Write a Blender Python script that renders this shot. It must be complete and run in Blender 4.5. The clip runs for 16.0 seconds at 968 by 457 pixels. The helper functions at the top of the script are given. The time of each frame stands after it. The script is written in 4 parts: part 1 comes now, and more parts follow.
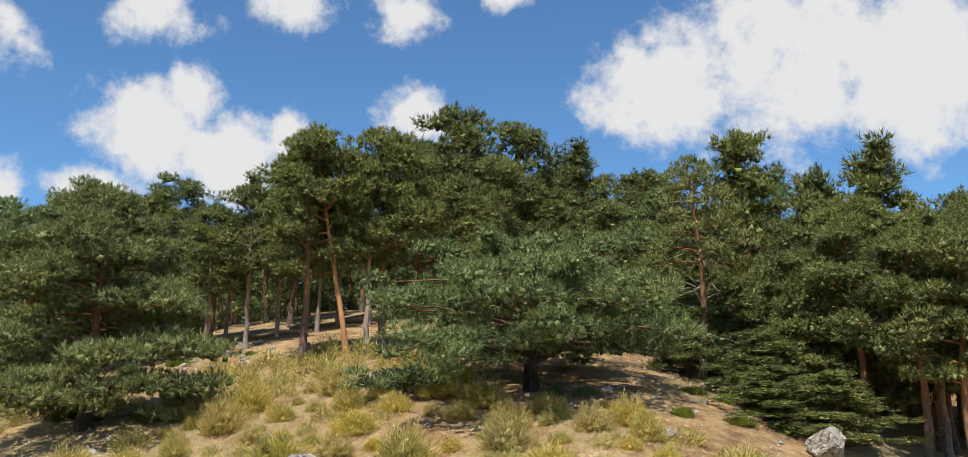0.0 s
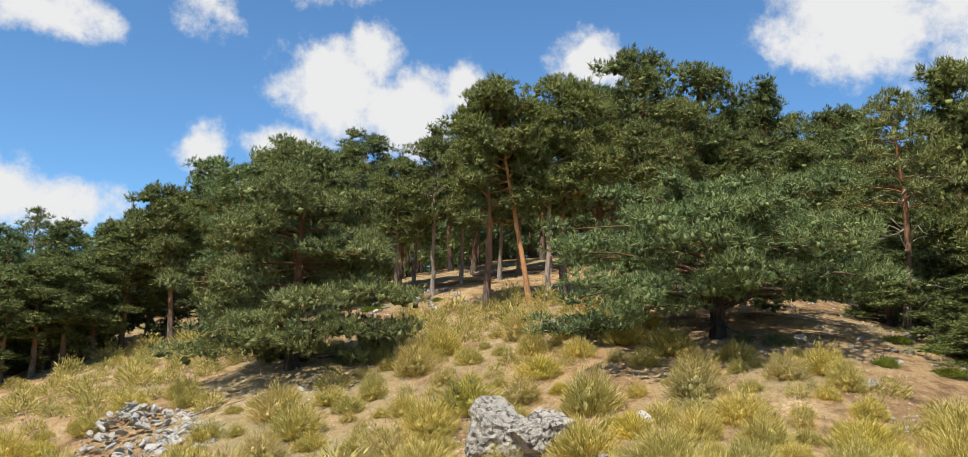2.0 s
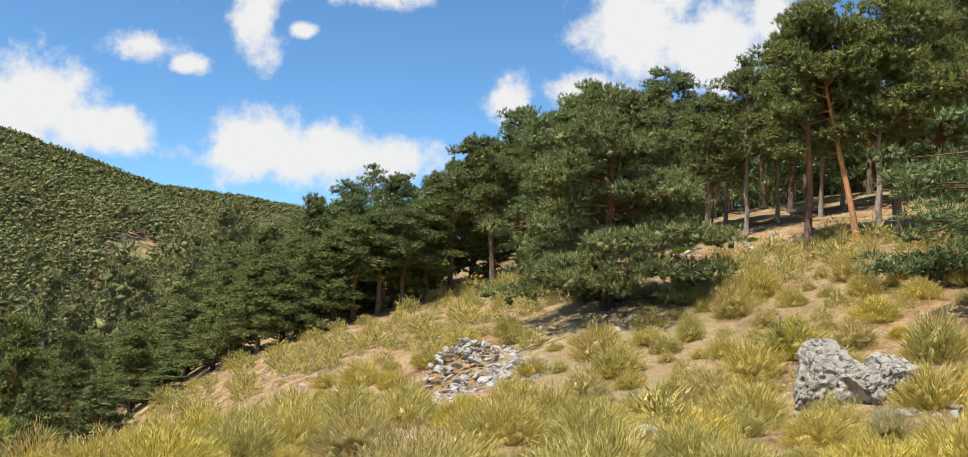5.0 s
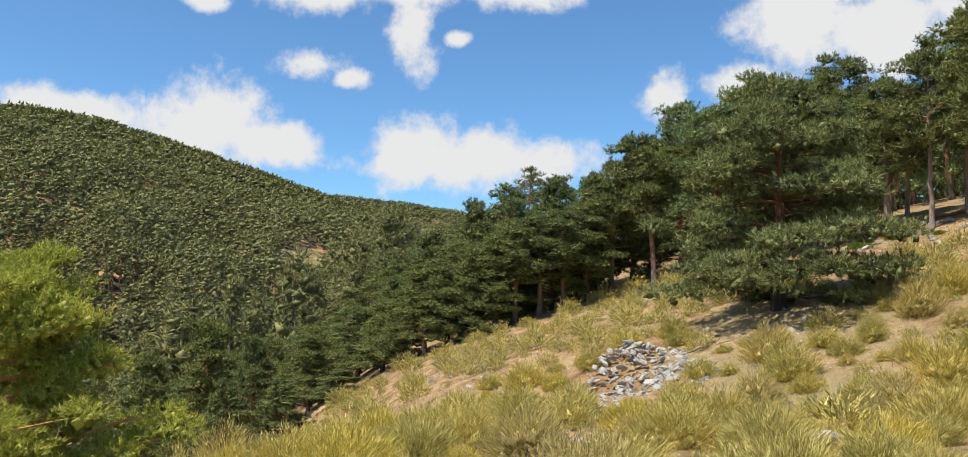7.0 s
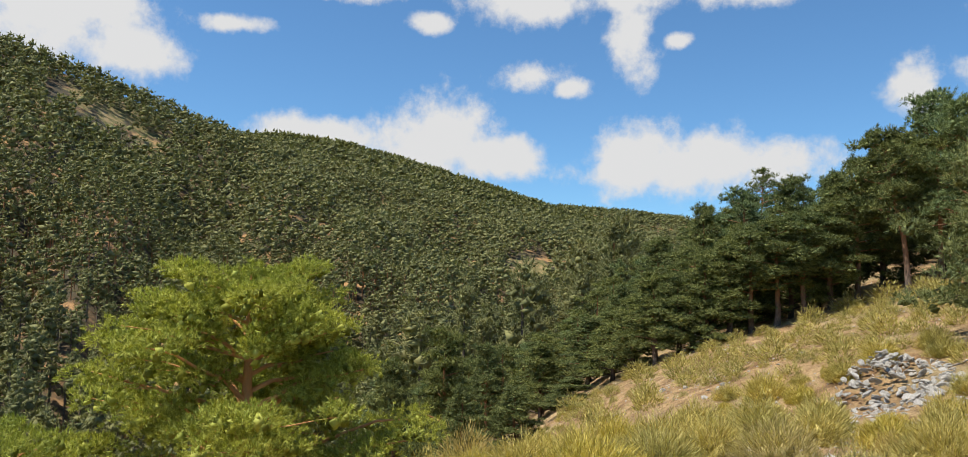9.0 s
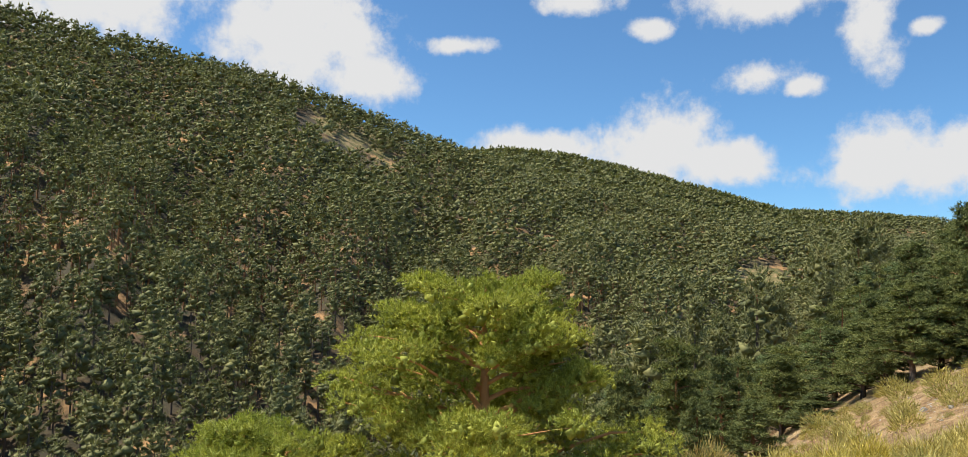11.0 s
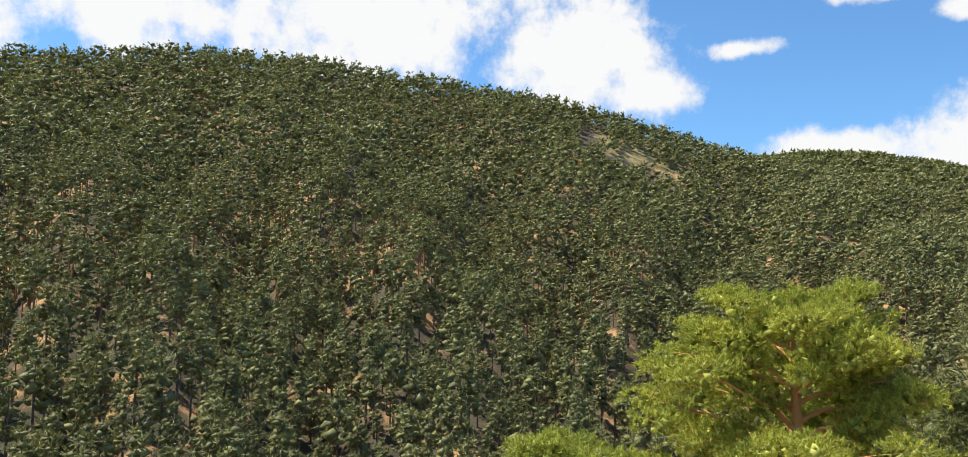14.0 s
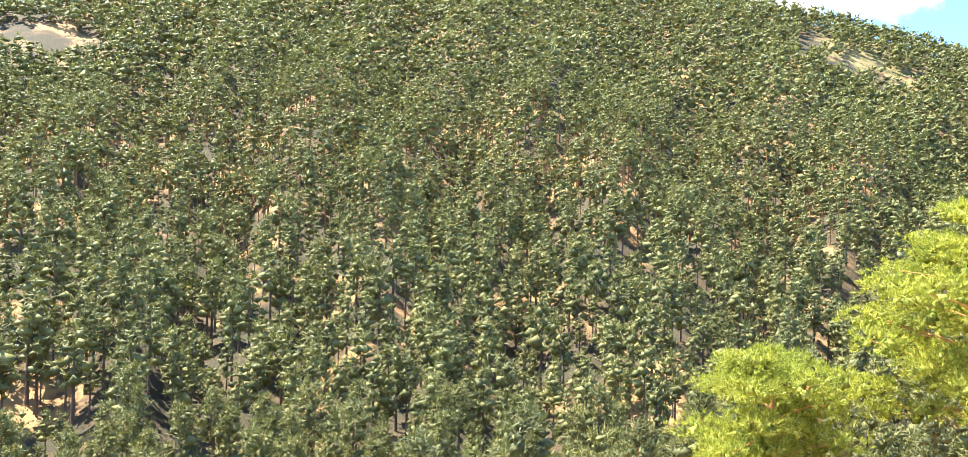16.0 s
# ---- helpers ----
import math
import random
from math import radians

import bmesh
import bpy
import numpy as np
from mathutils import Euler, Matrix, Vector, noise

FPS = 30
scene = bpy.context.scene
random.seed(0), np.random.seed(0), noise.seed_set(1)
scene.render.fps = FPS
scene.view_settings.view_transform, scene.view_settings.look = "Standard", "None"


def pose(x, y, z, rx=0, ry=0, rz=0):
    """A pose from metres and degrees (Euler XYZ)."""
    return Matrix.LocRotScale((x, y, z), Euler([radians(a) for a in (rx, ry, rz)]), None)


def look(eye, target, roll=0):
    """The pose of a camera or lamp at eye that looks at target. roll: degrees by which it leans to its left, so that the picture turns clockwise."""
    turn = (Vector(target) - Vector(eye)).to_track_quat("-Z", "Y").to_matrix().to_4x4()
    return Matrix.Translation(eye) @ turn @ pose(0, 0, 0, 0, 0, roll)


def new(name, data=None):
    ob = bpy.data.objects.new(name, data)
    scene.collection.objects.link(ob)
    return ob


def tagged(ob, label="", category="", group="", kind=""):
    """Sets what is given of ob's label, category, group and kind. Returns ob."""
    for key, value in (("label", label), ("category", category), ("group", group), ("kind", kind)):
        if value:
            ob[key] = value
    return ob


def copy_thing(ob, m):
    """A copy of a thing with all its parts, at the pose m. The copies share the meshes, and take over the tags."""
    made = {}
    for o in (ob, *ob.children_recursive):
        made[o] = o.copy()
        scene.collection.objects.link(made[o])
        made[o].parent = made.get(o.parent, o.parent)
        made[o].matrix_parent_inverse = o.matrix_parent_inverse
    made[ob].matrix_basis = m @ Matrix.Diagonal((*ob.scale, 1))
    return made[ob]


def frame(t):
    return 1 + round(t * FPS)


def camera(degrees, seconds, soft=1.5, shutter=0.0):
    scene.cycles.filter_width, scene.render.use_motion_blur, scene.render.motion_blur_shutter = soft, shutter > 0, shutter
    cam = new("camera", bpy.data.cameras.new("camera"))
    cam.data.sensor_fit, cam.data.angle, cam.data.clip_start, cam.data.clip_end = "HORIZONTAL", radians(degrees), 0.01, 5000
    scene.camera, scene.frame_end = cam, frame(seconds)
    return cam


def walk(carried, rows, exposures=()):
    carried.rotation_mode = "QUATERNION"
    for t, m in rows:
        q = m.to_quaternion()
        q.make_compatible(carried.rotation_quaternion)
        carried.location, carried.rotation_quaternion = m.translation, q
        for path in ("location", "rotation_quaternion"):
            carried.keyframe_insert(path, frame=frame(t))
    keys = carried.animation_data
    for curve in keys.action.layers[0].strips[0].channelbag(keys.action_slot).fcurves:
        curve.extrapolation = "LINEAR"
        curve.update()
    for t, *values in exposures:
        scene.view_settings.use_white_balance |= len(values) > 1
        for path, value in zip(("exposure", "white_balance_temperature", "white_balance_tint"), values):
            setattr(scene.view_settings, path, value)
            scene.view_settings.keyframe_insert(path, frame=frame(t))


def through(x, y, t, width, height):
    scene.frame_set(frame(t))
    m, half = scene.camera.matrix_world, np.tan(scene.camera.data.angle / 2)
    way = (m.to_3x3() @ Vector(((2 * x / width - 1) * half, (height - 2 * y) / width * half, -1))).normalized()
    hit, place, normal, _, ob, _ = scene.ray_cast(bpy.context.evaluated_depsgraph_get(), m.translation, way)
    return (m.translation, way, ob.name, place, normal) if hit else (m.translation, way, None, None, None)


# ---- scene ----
cam = camera(58.46, 16.0, soft=0.8)
EYE = 1.6
ROWS = [
    (0.0, 0.000, 0.000, 0.000, 102.75, -0.00, 0.00),
    (0.5, -0.001, 0.002, -0.007, 102.06, 0.27, 0.16),
    (1.0, -0.027, 0.003, -0.015, 101.30, -0.00, 2.58),
    (1.5, -0.070, 0.001, -0.027, 100.12, -0.53, 6.74),
    (2.0, -0.122, -0.006, -0.036, 99.21, -1.05, 11.68),
    (2.5, -0.173, -0.017, -0.045, 98.38, -1.45, 16.75),
    (3.0, -0.210, -0.028, -0.054, 97.49, -1.52, 20.42),
    (3.5, -0.235, -0.038, -0.061, 96.80, -1.48, 23.10),
    (4.0, -0.268, -0.052, -0.069, 96.05, -1.55, 26.53),
    (6.5, -0.376, -0.121, -0.083, 94.69, -1.07, 38.93),
    (7.0, -0.402, -0.143, -0.081, 94.88, -0.89, 42.21),
    (7.5, -0.420, -0.160, -0.080, 95.00, -0.70, 44.62),
    (8.0, -0.444, -0.185, -0.080, 94.99, -0.64, 47.89),
    (8.5, -0.470, -0.216, -0.080, 95.01, -0.62, 51.79),
    (9.0, -0.502, -0.260, -0.078, 95.21, -0.70, 57.01),
    (9.5, -0.521, -0.293, -0.078, 95.24, -0.89, 60.62),
    (10.0, -0.540, -0.329, -0.077, 95.31, -0.88, 64.57),
    (12.5, -0.589, -0.490, -0.065, 96.43, -0.05, 80.77),
    (13.0, -0.592, -0.518, -0.064, 96.54, 0.30, 83.53),
    (13.5, -0.595, -0.548, -0.063, 96.62, 0.39, 86.48),
    (14.0, -0.596, -0.594, -0.063, 96.68, 0.00, 90.86),
    (14.5, -0.593, -0.639, -0.062, 96.74, -0.38, 95.18),
    (15.0, -0.588, -0.683, -0.063, 96.60, -0.92, 99.31),
    (15.5, -0.583, -0.718, -0.077, 95.28, -1.26, 102.73),
    (16.0, -0.582, -0.732, -0.125, 90.72, -1.34, 104.19),
]
EXPOSURES = [(0.0, 0.38), (2.0, 0.46), (4.0, 0.52), (7.0, 0.42), (9.5, 0.28), (12.5, 0.5), (15.0, 0.7), (15.5, 1.05), (16.0, 2.1)]
walk(cam, [(t, pose(x, y, EYE + z, rx, ry, rz)) for t, x, y, z, rx, ry, rz in ROWS], EXPOSURES)

# ---- world, sun ----
SUN_AZ, SUN_EL = -162.0, 60.0

world = bpy.data.worlds.new("sky")
scene.world = world
world.use_nodes = True
wt = world.node_tree
wt.nodes.clear()


def wnode(kind, **inputs):
    n = wt.nodes.new(kind)
    for key, value in inputs.items():
        n.inputs[int(key[1:])].default_value = value
    return n


def wmath(op, a, b=None, c=None):
    n = wt.nodes.new("ShaderNodeMath")
    n.operation = op
    for i, v in enumerate((a, b, c)):
        if v is None:
            continue
        if isinstance(v, (int, float)):
            n.inputs[i].default_value = v
        else:
            wt.links.new(v, n.inputs[i])
    return n.outputs[0]


sky = wt.nodes.new("ShaderNodeTexSky")
sky.sky_type = "NISHITA"
sky.sun_disc = False
sky.sun_elevation = radians(SUN_EL)
sky.sun_rotation = radians(SUN_AZ)
sky.altitude = 1500.0
sky.air_density, sky.dust_density, sky.ozone_density = 1.0, 0.6, 3.0
coord = wt.nodes.new("ShaderNodeTexCoord")
split = wt.nodes.new("ShaderNodeSeparateXYZ")
wt.links.new(coord.outputs["Generated"], split.inputs[0])
AZ = wmath("MULTIPLY", wmath("ARCTAN2", split.outputs[0], split.outputs[1]), 180 / math.pi)
EL = wmath("MULTIPLY", wmath("ARCSINE", split.outputs[2]), 180 / math.pi)


def sky_noise(scale, detail, rough):
    n = wt.nodes.new("ShaderNodeTexNoise")
    n.inputs["Scale"].default_value = scale
    n.inputs["Detail"].default_value = detail
    n.inputs["Roughness"].default_value = rough
    wt.links.new(coord.outputs["Generated"], n.inputs["Vector"])
    return n.outputs[0]


BILLOW = wmath("SUBTRACT", sky_noise(8.0, 9.0, 0.64), 0.5)
PUFF = wmath("SUBTRACT", sky_noise(26.0, 6.0, 0.62), 0.5)
cover, body = None, None


def cloud(az, el, wide, high):
    """One billow of a cloud: its middle and half sizes in degrees; widest near its flat base."""
    global cover, body
    du = wmath("DIVIDE", wmath("SUBTRACT", AZ, az), wide)
    dv = wmath("DIVIDE", wmath("SUBTRACT", EL, el), high)
    r = wmath("SQRT", wmath("ADD", wmath("MULTIPLY", du, du), wmath("MULTIPLY", dv, dv)))
    m = wmath("SUBTRACT", 1.0, r)
    cover = m if cover is None else wmath("SMOOTH_MAX", cover, m, 0.26)
    lit = wmath("MULTIPLY", wmath("SUBTRACT", 0.9, r), dv)
    body = lit if body is None else wmath("MAXIMUM", body, lit)


for az, el, wide, high in ((-22.3, 18.3, 3.8, 3.7), (-17.2, 16.6, 4.2, 3.0), (-19.8, 20.6, 2.2, 2.2), (-13.0, 17.8, 1.7, 2.2),
                           (-4.8, 20.2, 3.0, 2.2), (-30.0, 13.0, 2.0, 2.2), (-25.5, 14.0, 3.4, 1.6)):
    cloud(az, el, wide, high)
for az, el, wide, high in ((-22.5, 25.0, 4.0, 2.3), (-13.5, 27.4, 5.0, 2.3), (-5.7, 26.7, 2.8, 2.0), (1.6, 28.0, 2.4, 1.6),
                           (-30.8, 22.6, 2.4, 2.6)):
    cloud(az, el, wide, high)
for az, el, wide, high in ((12.5, 21.5, 6.5, 4.2), (21.0, 22.5, 8.0, 6.5), (28.5, 19.8, 6.0, 5.5), (36.0, 20.5, 7.0, 5.0)):
    cloud(az, el, wide, high)
for az, el, wide, high in ((-46.4, 9.4, 4.8, 2.7), (-42.5, 9.7, 4.6, 2.4), (-38.5, 9.5, 4.4, 2.0)):
    cloud(az, el, wide, high)
for az, el, wide, high in ((-68.4, 10.9, 5.4, 1.5), (-60.4, 11.3, 4.6, 3.3), (-56.6, 10.0, 3.4, 1.6),
                           (-54.0, 15.1, 3.0, 1.5), (-51.4, 14.4, 1.8, 0.9)):
    cloud(az, el, wide, high)
for az, el, wide, high in ((-54.0, 19.8, 5.2, 1.8), (-47.2, 17.4, 1.9, 2.6), (-47.0, 20.4, 3.4, 1.6), (-40.5, 20.4, 4.0, 1.5), (-44.3, 17.2, 1.2, 0.6)):
    cloud(az, el, wide, high)
for az, el, wide, high in ((-112.0, 19.6, 12.0, 3.4), (-97.0, 19.6, 12.0, 5.4), (-85.0, 18.4, 8.0, 4.4), (-80.0, 15.4, 3.6, 1.8),
                           (-73.6, 17.6, 3.2, 0.75), (-126.0, 17.5, 8.0, 2.6), (-88.0, 24.0, 9.0, 4.0), (-60.7, 18.5, 1.8, 0.8), (-66.0, 20.4, 3.0, 1.0)):
    cloud(az, el, wide, high)
for az, el, wide, high in ((60, 30, 16, 9), (110, 24, 20, 8), (160, 32, 16, 9), (-170, 22, 15, 6), (-30, 58, 18, 9)):
    cloud(az, el, wide, high)

thick = wmath("ADD", wmath("ADD", cover, 0.1), wmath("ADD", wmath("MULTIPLY", BILLOW, 2.5), wmath("MULTIPLY", PUFF, 1.3)))
ramp = wt.nodes.new("ShaderNodeMapRange")
ramp.interpolation_type = "SMOOTHSTEP"
ramp.inputs[1].default_value, ramp.inputs[2].default_value = 0.04, 0.72
wt.links.new(thick, ramp.inputs[0])
shade = wt.nodes.new("ShaderNodeMapRange")
shade.inputs[1].default_value, shade.inputs[2].default_value = -0.2, 0.5
shade.inputs[3].default_value, shade.inputs[4].default_value = 0.0, 1.0
wt.links.new(wmath("ADD", wmath("MULTIPLY", body, 1.3), wmath("ADD", wmath("MULTIPLY", BILLOW, 1.2), wmath("MULTIPLY", PUFF, 1.0))), shade.inputs[0])
tone = wt.nodes.new("ShaderNodeMix")
tone.data_type = "RGBA"
tone.inputs[6].default_value = (4.3, 4.5, 4.9, 1)
tone.inputs[7].default_value = (6.9, 6.92, 6.96, 1)
wt.links.new(shade.outputs[0], tone.inputs[0])
# a deeper, more saturated blue between the clouds
tint = wt.nodes.new("ShaderNodeMix")
tint.data_type = "RGBA"
tint.blend_type = "MULTIPLY"
tint.inputs[0].default_value = 1.0
tint.inputs[7].default_value = (0.9, 1.26, 1.42, 1)
wt.links.new(sky.outputs[0], tint.inputs[6])
blend = wt.nodes.new("ShaderNodeMix")
blend.data_type = "RGBA"
wt.links.new(ramp.outputs[0], blend.inputs[0])
wt.links.new(tint.outputs[2], blend.inputs[6])
wt.links.new(tone.outputs[2], blend.inputs[7])
back = wt.nodes.new("ShaderNodeBackground")
back.inputs[1].default_value = 0.088
wt.links.new(blend.outputs[2], back.inputs[0])
wout = wt.nodes.new("ShaderNodeOutputWorld")
wt.links.new(back.outputs[0], wout.inputs[0])

sun = new("sun", bpy.data.lights.new("sun", "SUN"))
sun.data.energy, sun.data.angle, sun.data.color = 5.0, radians(0.53), (1.0, 0.935, 0.82)
_a, _e = radians(SUN_AZ), radians(SUN_EL)
SUN_WAY = Vector((math.sin(_a) * math.cos(_e), math.cos(_a) * math.cos(_e), math.sin(_e)))
sun.matrix_world = look(SUN_WAY * 100, (0, 0, 0))


# ---- materials ----
def material(name):
    m = bpy.data.materials.new(name)
    m.use_nodes = True
    nt = m.node_tree
    return m, nt, nt.nodes["Principled BSDF"], nt.nodes["Material Output"]


def tex(nt, scale, detail=4.0, rough=0.55, where="Object"):
    c = nt.nodes.new("ShaderNodeTexCoord")
    n = nt.nodes.new("ShaderNodeTexNoise")
    n.inputs["Scale"].default_value, n.inputs["Detail"].default_value, n.inputs["Roughness"].default_value = scale, detail, rough
    nt.links.new(c.outputs[where], n.inputs["Vector"])
    return n.outputs[0]


def ramped(nt, fac, *stops):
    r = nt.nodes.new("ShaderNodeValToRGB")
    while len(r.color_ramp.elements) < len(stops):
        r.color_ramp.elements.new(0.5)
    for e, (p, c) in zip(r.color_ramp.elements, stops):
        e.position, e.color = p, (*c, 1)
    nt.links.new(fac, r.inputs[0])
    return r.outputs[0]


def mixed(nt, fac, a, b, mode="MIX"):
    m = nt.nodes.new("ShaderNodeMix")
    m.data_type, m.blend_type = "RGBA", mode
    for slot, v in ((0, fac), (6, a), (7, b)):
        if isinstance(v, (int, float)):
            m.inputs[slot].default_value = v
        elif isinstance(v, tuple):
            m.inputs[slot].default_value = (*v, 1)
        else:
            nt.links.new(v, m.inputs[slot])
    return m.outputs[2]


def nmath(nt, op, a, b):
    n = nt.nodes.new("ShaderNodeMath")
    n.operation = op
    for i, v in enumerate((a, b)):
        if isinstance(v, (int, float)):
            n.inputs[i].default_value = v
        else:
            nt.links.new(v, n.inputs[i])
    return n.outputs[0]


def bumped(nt, bsdf, height, strength, distance):
    b = nt.nodes.new("ShaderNodeBump")
    b.inputs["Strength"].default_value, b.inputs["Distance"].default_value = strength, distance
    nt.links.new(height, b.inputs["Height"])
    nt.links.new(b.outputs[0], bsdf.inputs["Normal"])


def needle_material(name, dark, mid, light, through=0.3, stands=0.9):
    """Foliage: each blade its own shade, each tree a little apart, some light through the blade."""
    m, nt, bsdf, out = material(name)
    geo = nt.nodes.new("ShaderNodeNewGeometry")
    info = nt.nodes.new("ShaderNodeObjectInfo")
    col = ramped(nt, geo.outputs["Random Per Island"], (0.0, dark), (0.5, mid), (1.0, light))
    patch = ramped(nt, tex(nt, stands, 3.0, 0.7), (0.3, (0.72, 0.8, 0.82)), (0.7, (1.25, 1.18, 1.05)))
    col = mixed(nt, 1.0, col, patch, "MULTIPLY")
    tree = ramped(nt, info.outputs["Random"], (0.0, (0.85, 0.9, 0.95)), (0.5, (1.0, 1.0, 1.0)), (1.0, (1.1, 1.07, 0.92)))
    col = mixed(nt, 1.0, col, tree, "MULTIPLY")
    nt.links.new(col, bsdf.inputs["Base Color"])
    bsdf.inputs["Roughness"].default_value = 0.6
    bsdf.inputs["Specular IOR Level"].default_value = 0.15
    tr = nt.nodes.new("ShaderNodeBsdfTranslucent")
    nt.links.new(mixed(nt, 1.0, col, (1.2, 1.3, 0.6), "MULTIPLY"), tr.inputs[0])
    mix = nt.nodes.new("ShaderNodeMixShader")
    mix.inputs[0].default_value = through
    nt.links.new(bsdf.outputs[0], mix.inputs[1])
    nt.links.new(tr.outputs[0], mix.inputs[2])
    nt.links.new(mix.outputs[0], out.inputs[0])
    return m


NEEDLE = needle_material("pine_needles", (0.065, 0.078, 0.03), (0.15, 0.17, 0.06), (0.28, 0.3, 0.112), 0.14)
NEEDLE_BLUE = needle_material("blue_green_needles", (0.065, 0.09, 0.042), (0.15, 0.195, 0.088), (0.27, 0.33, 0.155), 0.14)
NEEDLE_OLIVE = needle_material("olive_needles", (0.09, 0.1, 0.038), (0.2, 0.212, 0.08), (0.34, 0.348, 0.14), 0.14)
NEEDLE_YELLOW = needle_material("yellow_green_needles", (0.17, 0.18, 0.03), (0.36, 0.375, 0.065), (0.56, 0.57, 0.14), 0.22)
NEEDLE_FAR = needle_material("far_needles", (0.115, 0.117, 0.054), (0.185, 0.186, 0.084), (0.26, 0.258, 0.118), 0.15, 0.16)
NEEDLE_DRY = needle_material("dead_needles", (0.22, 0.09, 0.03), (0.34, 0.15, 0.05), (0.42, 0.22, 0.08))
BROOM = needle_material("broom_twigs", (0.27, 0.205, 0.062), (0.51, 0.41, 0.135), (0.7, 0.58, 0.23), 0.22)
BROOM_GOLD = needle_material("golden_broom", (0.3, 0.23, 0.045), (0.54, 0.43, 0.1), (0.7, 0.57, 0.18), 0.22)
BROOM_DRY = needle_material("dry_broom", (0.27, 0.2, 0.085), (0.47, 0.365, 0.15), (0.6, 0.48, 0.22), 0.25)


GRASS = needle_material("dry_grass", (0.4, 0.31, 0.14), (0.52, 0.42, 0.2), (0.62, 0.52, 0.28), 0.2)
JUNIPER = needle_material("juniper_needles", (0.12, 0.15, 0.025), (0.2, 0.24, 0.04), (0.3, 0.34, 0.08), 0.25)


def bark_material(name, low, high, orange):
    m, nt, bsdf, out = material(name)
    c = nt.nodes.new("ShaderNodeTexCoord")
    mp = nt.nodes.new("ShaderNodeMapping")
    mp.inputs["Scale"].default_value = (9, 9, 2.2)
    nt.links.new(c.outputs["Object"], mp.inputs[0])
    n = nt.nodes.new("ShaderNodeTexNoise")
    n.inputs["Scale"].default_value, n.inputs["Detail"].default_value = 1.6, 6.0
    nt.links.new(mp.outputs[0], n.inputs["Vector"])
    plates = ramped(nt, n.outputs[0], (0.3, low), (0.68, high))
    sp = nt.nodes.new("ShaderNodeSeparateXYZ")
    nt.links.new(c.outputs["Object"], sp.inputs[0])
    up = nt.nodes.new("ShaderNodeMapRange")
    up.inputs[1].default_value, up.inputs[2].default_value = 1.5, 5.0
    nt.links.new(nmath(nt, "ADD", sp.outputs[2], nmath(nt, "MULTIPLY", n.outputs[0], 2.0)), up.inputs[0])
    nt.links.new(mixed(nt, up.outputs[0], plates, mixed(nt, n.outputs[0], orange, tuple(v * 1.4 for v in orange))), bsdf.inputs["Base Color"])
    bsdf.inputs["Roughness"].default_value = 0.9
    bumped(nt, bsdf, n.outputs[0], 0.8, 0.04)
    return m


BARK = bark_material("pine_bark", (0.05, 0.04, 0.032), (0.2, 0.155, 0.125), (0.26, 0.12, 0.05))
BARK_ORANGE = bark_material("orange_bark", (0.2, 0.1, 0.05), (0.5, 0.26, 0.11), (0.52, 0.24, 0.09))
BARK_GREY = bark_material("grey_bark", (0.12, 0.10, 0.085), (0.36, 0.31, 0.27), (0.3, 0.2, 0.14))
BARK_DARK = bark_material("dark_bark", (0.018, 0.015, 0.013), (0.07, 0.055, 0.045), (0.2, 0.09, 0.04))
DEADWOOD = bark_material("dead_wood", (0.14, 0.12, 0.1), (0.36, 0.31, 0.26), (0.32, 0.26, 0.2))


def rock_material(name, dark, light, lichen, cracked=False):
    m, nt, bsdf, out = material(name)
    big, fine = tex(nt, 1.4, 5.0), tex(nt, 14.0, 8.0, 0.7)
    col = ramped(nt, fine, (0.3, dark), (0.6, light))
    col = mixed(nt, ramped(nt, big, (0.5, (0, 0, 0)), (0.62, (0.7, 0.7, 0.7))), col, lichen)
    nt.links.new(col, bsdf.inputs["Base Color"])
    bsdf.inputs["Roughness"].default_value = 0.92
    if cracked:
        seam = nmath(nt, "ABSOLUTE", nmath(nt, "SUBTRACT", tex(nt, 2.2, 7.0, 0.62), 0.5), 0)
        cracks = ramped(nt, seam, (0.0, (0.0, 0.0, 0.0)), (0.016, (1.0, 1.0, 1.0)))
        col = mixed(nt, cracks, tuple(v * 0.45 for v in dark), col)
        nt.links.new(col, bsdf.inputs["Base Color"])
        big = nmath(nt, "ADD", big, cracks)
    bumped(nt, bsdf, nmath(nt, "ADD", fine, big), 0.9, 0.08)
    return m


ROCK = rock_material("grey_rock", (0.17, 0.15, 0.125), (0.46, 0.42, 0.355), (0.52, 0.47, 0.39), True)
ROCK_PALE = rock_material("pale_rock", (0.3, 0.28, 0.25), (0.68, 0.64, 0.58), (0.42, 0.37, 0.29))

GROUND, nt, bsdf, out = material("hill_soil")
soil = ramped(nt, tex(nt, 0.35, 6.0), (0.3, (0.36, 0.22, 0.105)), (0.5, (0.52, 0.35, 0.175)), (0.7, (0.62, 0.46, 0.26)))
fine = tex(nt, 5.0, 8.0, 0.7)
soil = mixed(nt, 1.0, soil, ramped(nt, fine, (0.3, (0.62, 0.6, 0.58)), (0.65, (1.15, 1.13, 1.1))), "MULTIPLY")
soil = mixed(nt, 1.0, soil, ramped(nt, tex(nt, 1.6, 6.0, 0.65), (0.36, (0.5, 0.43, 0.37)), (0.58, (1.08, 1.08, 1.06))), "MULTIPLY")
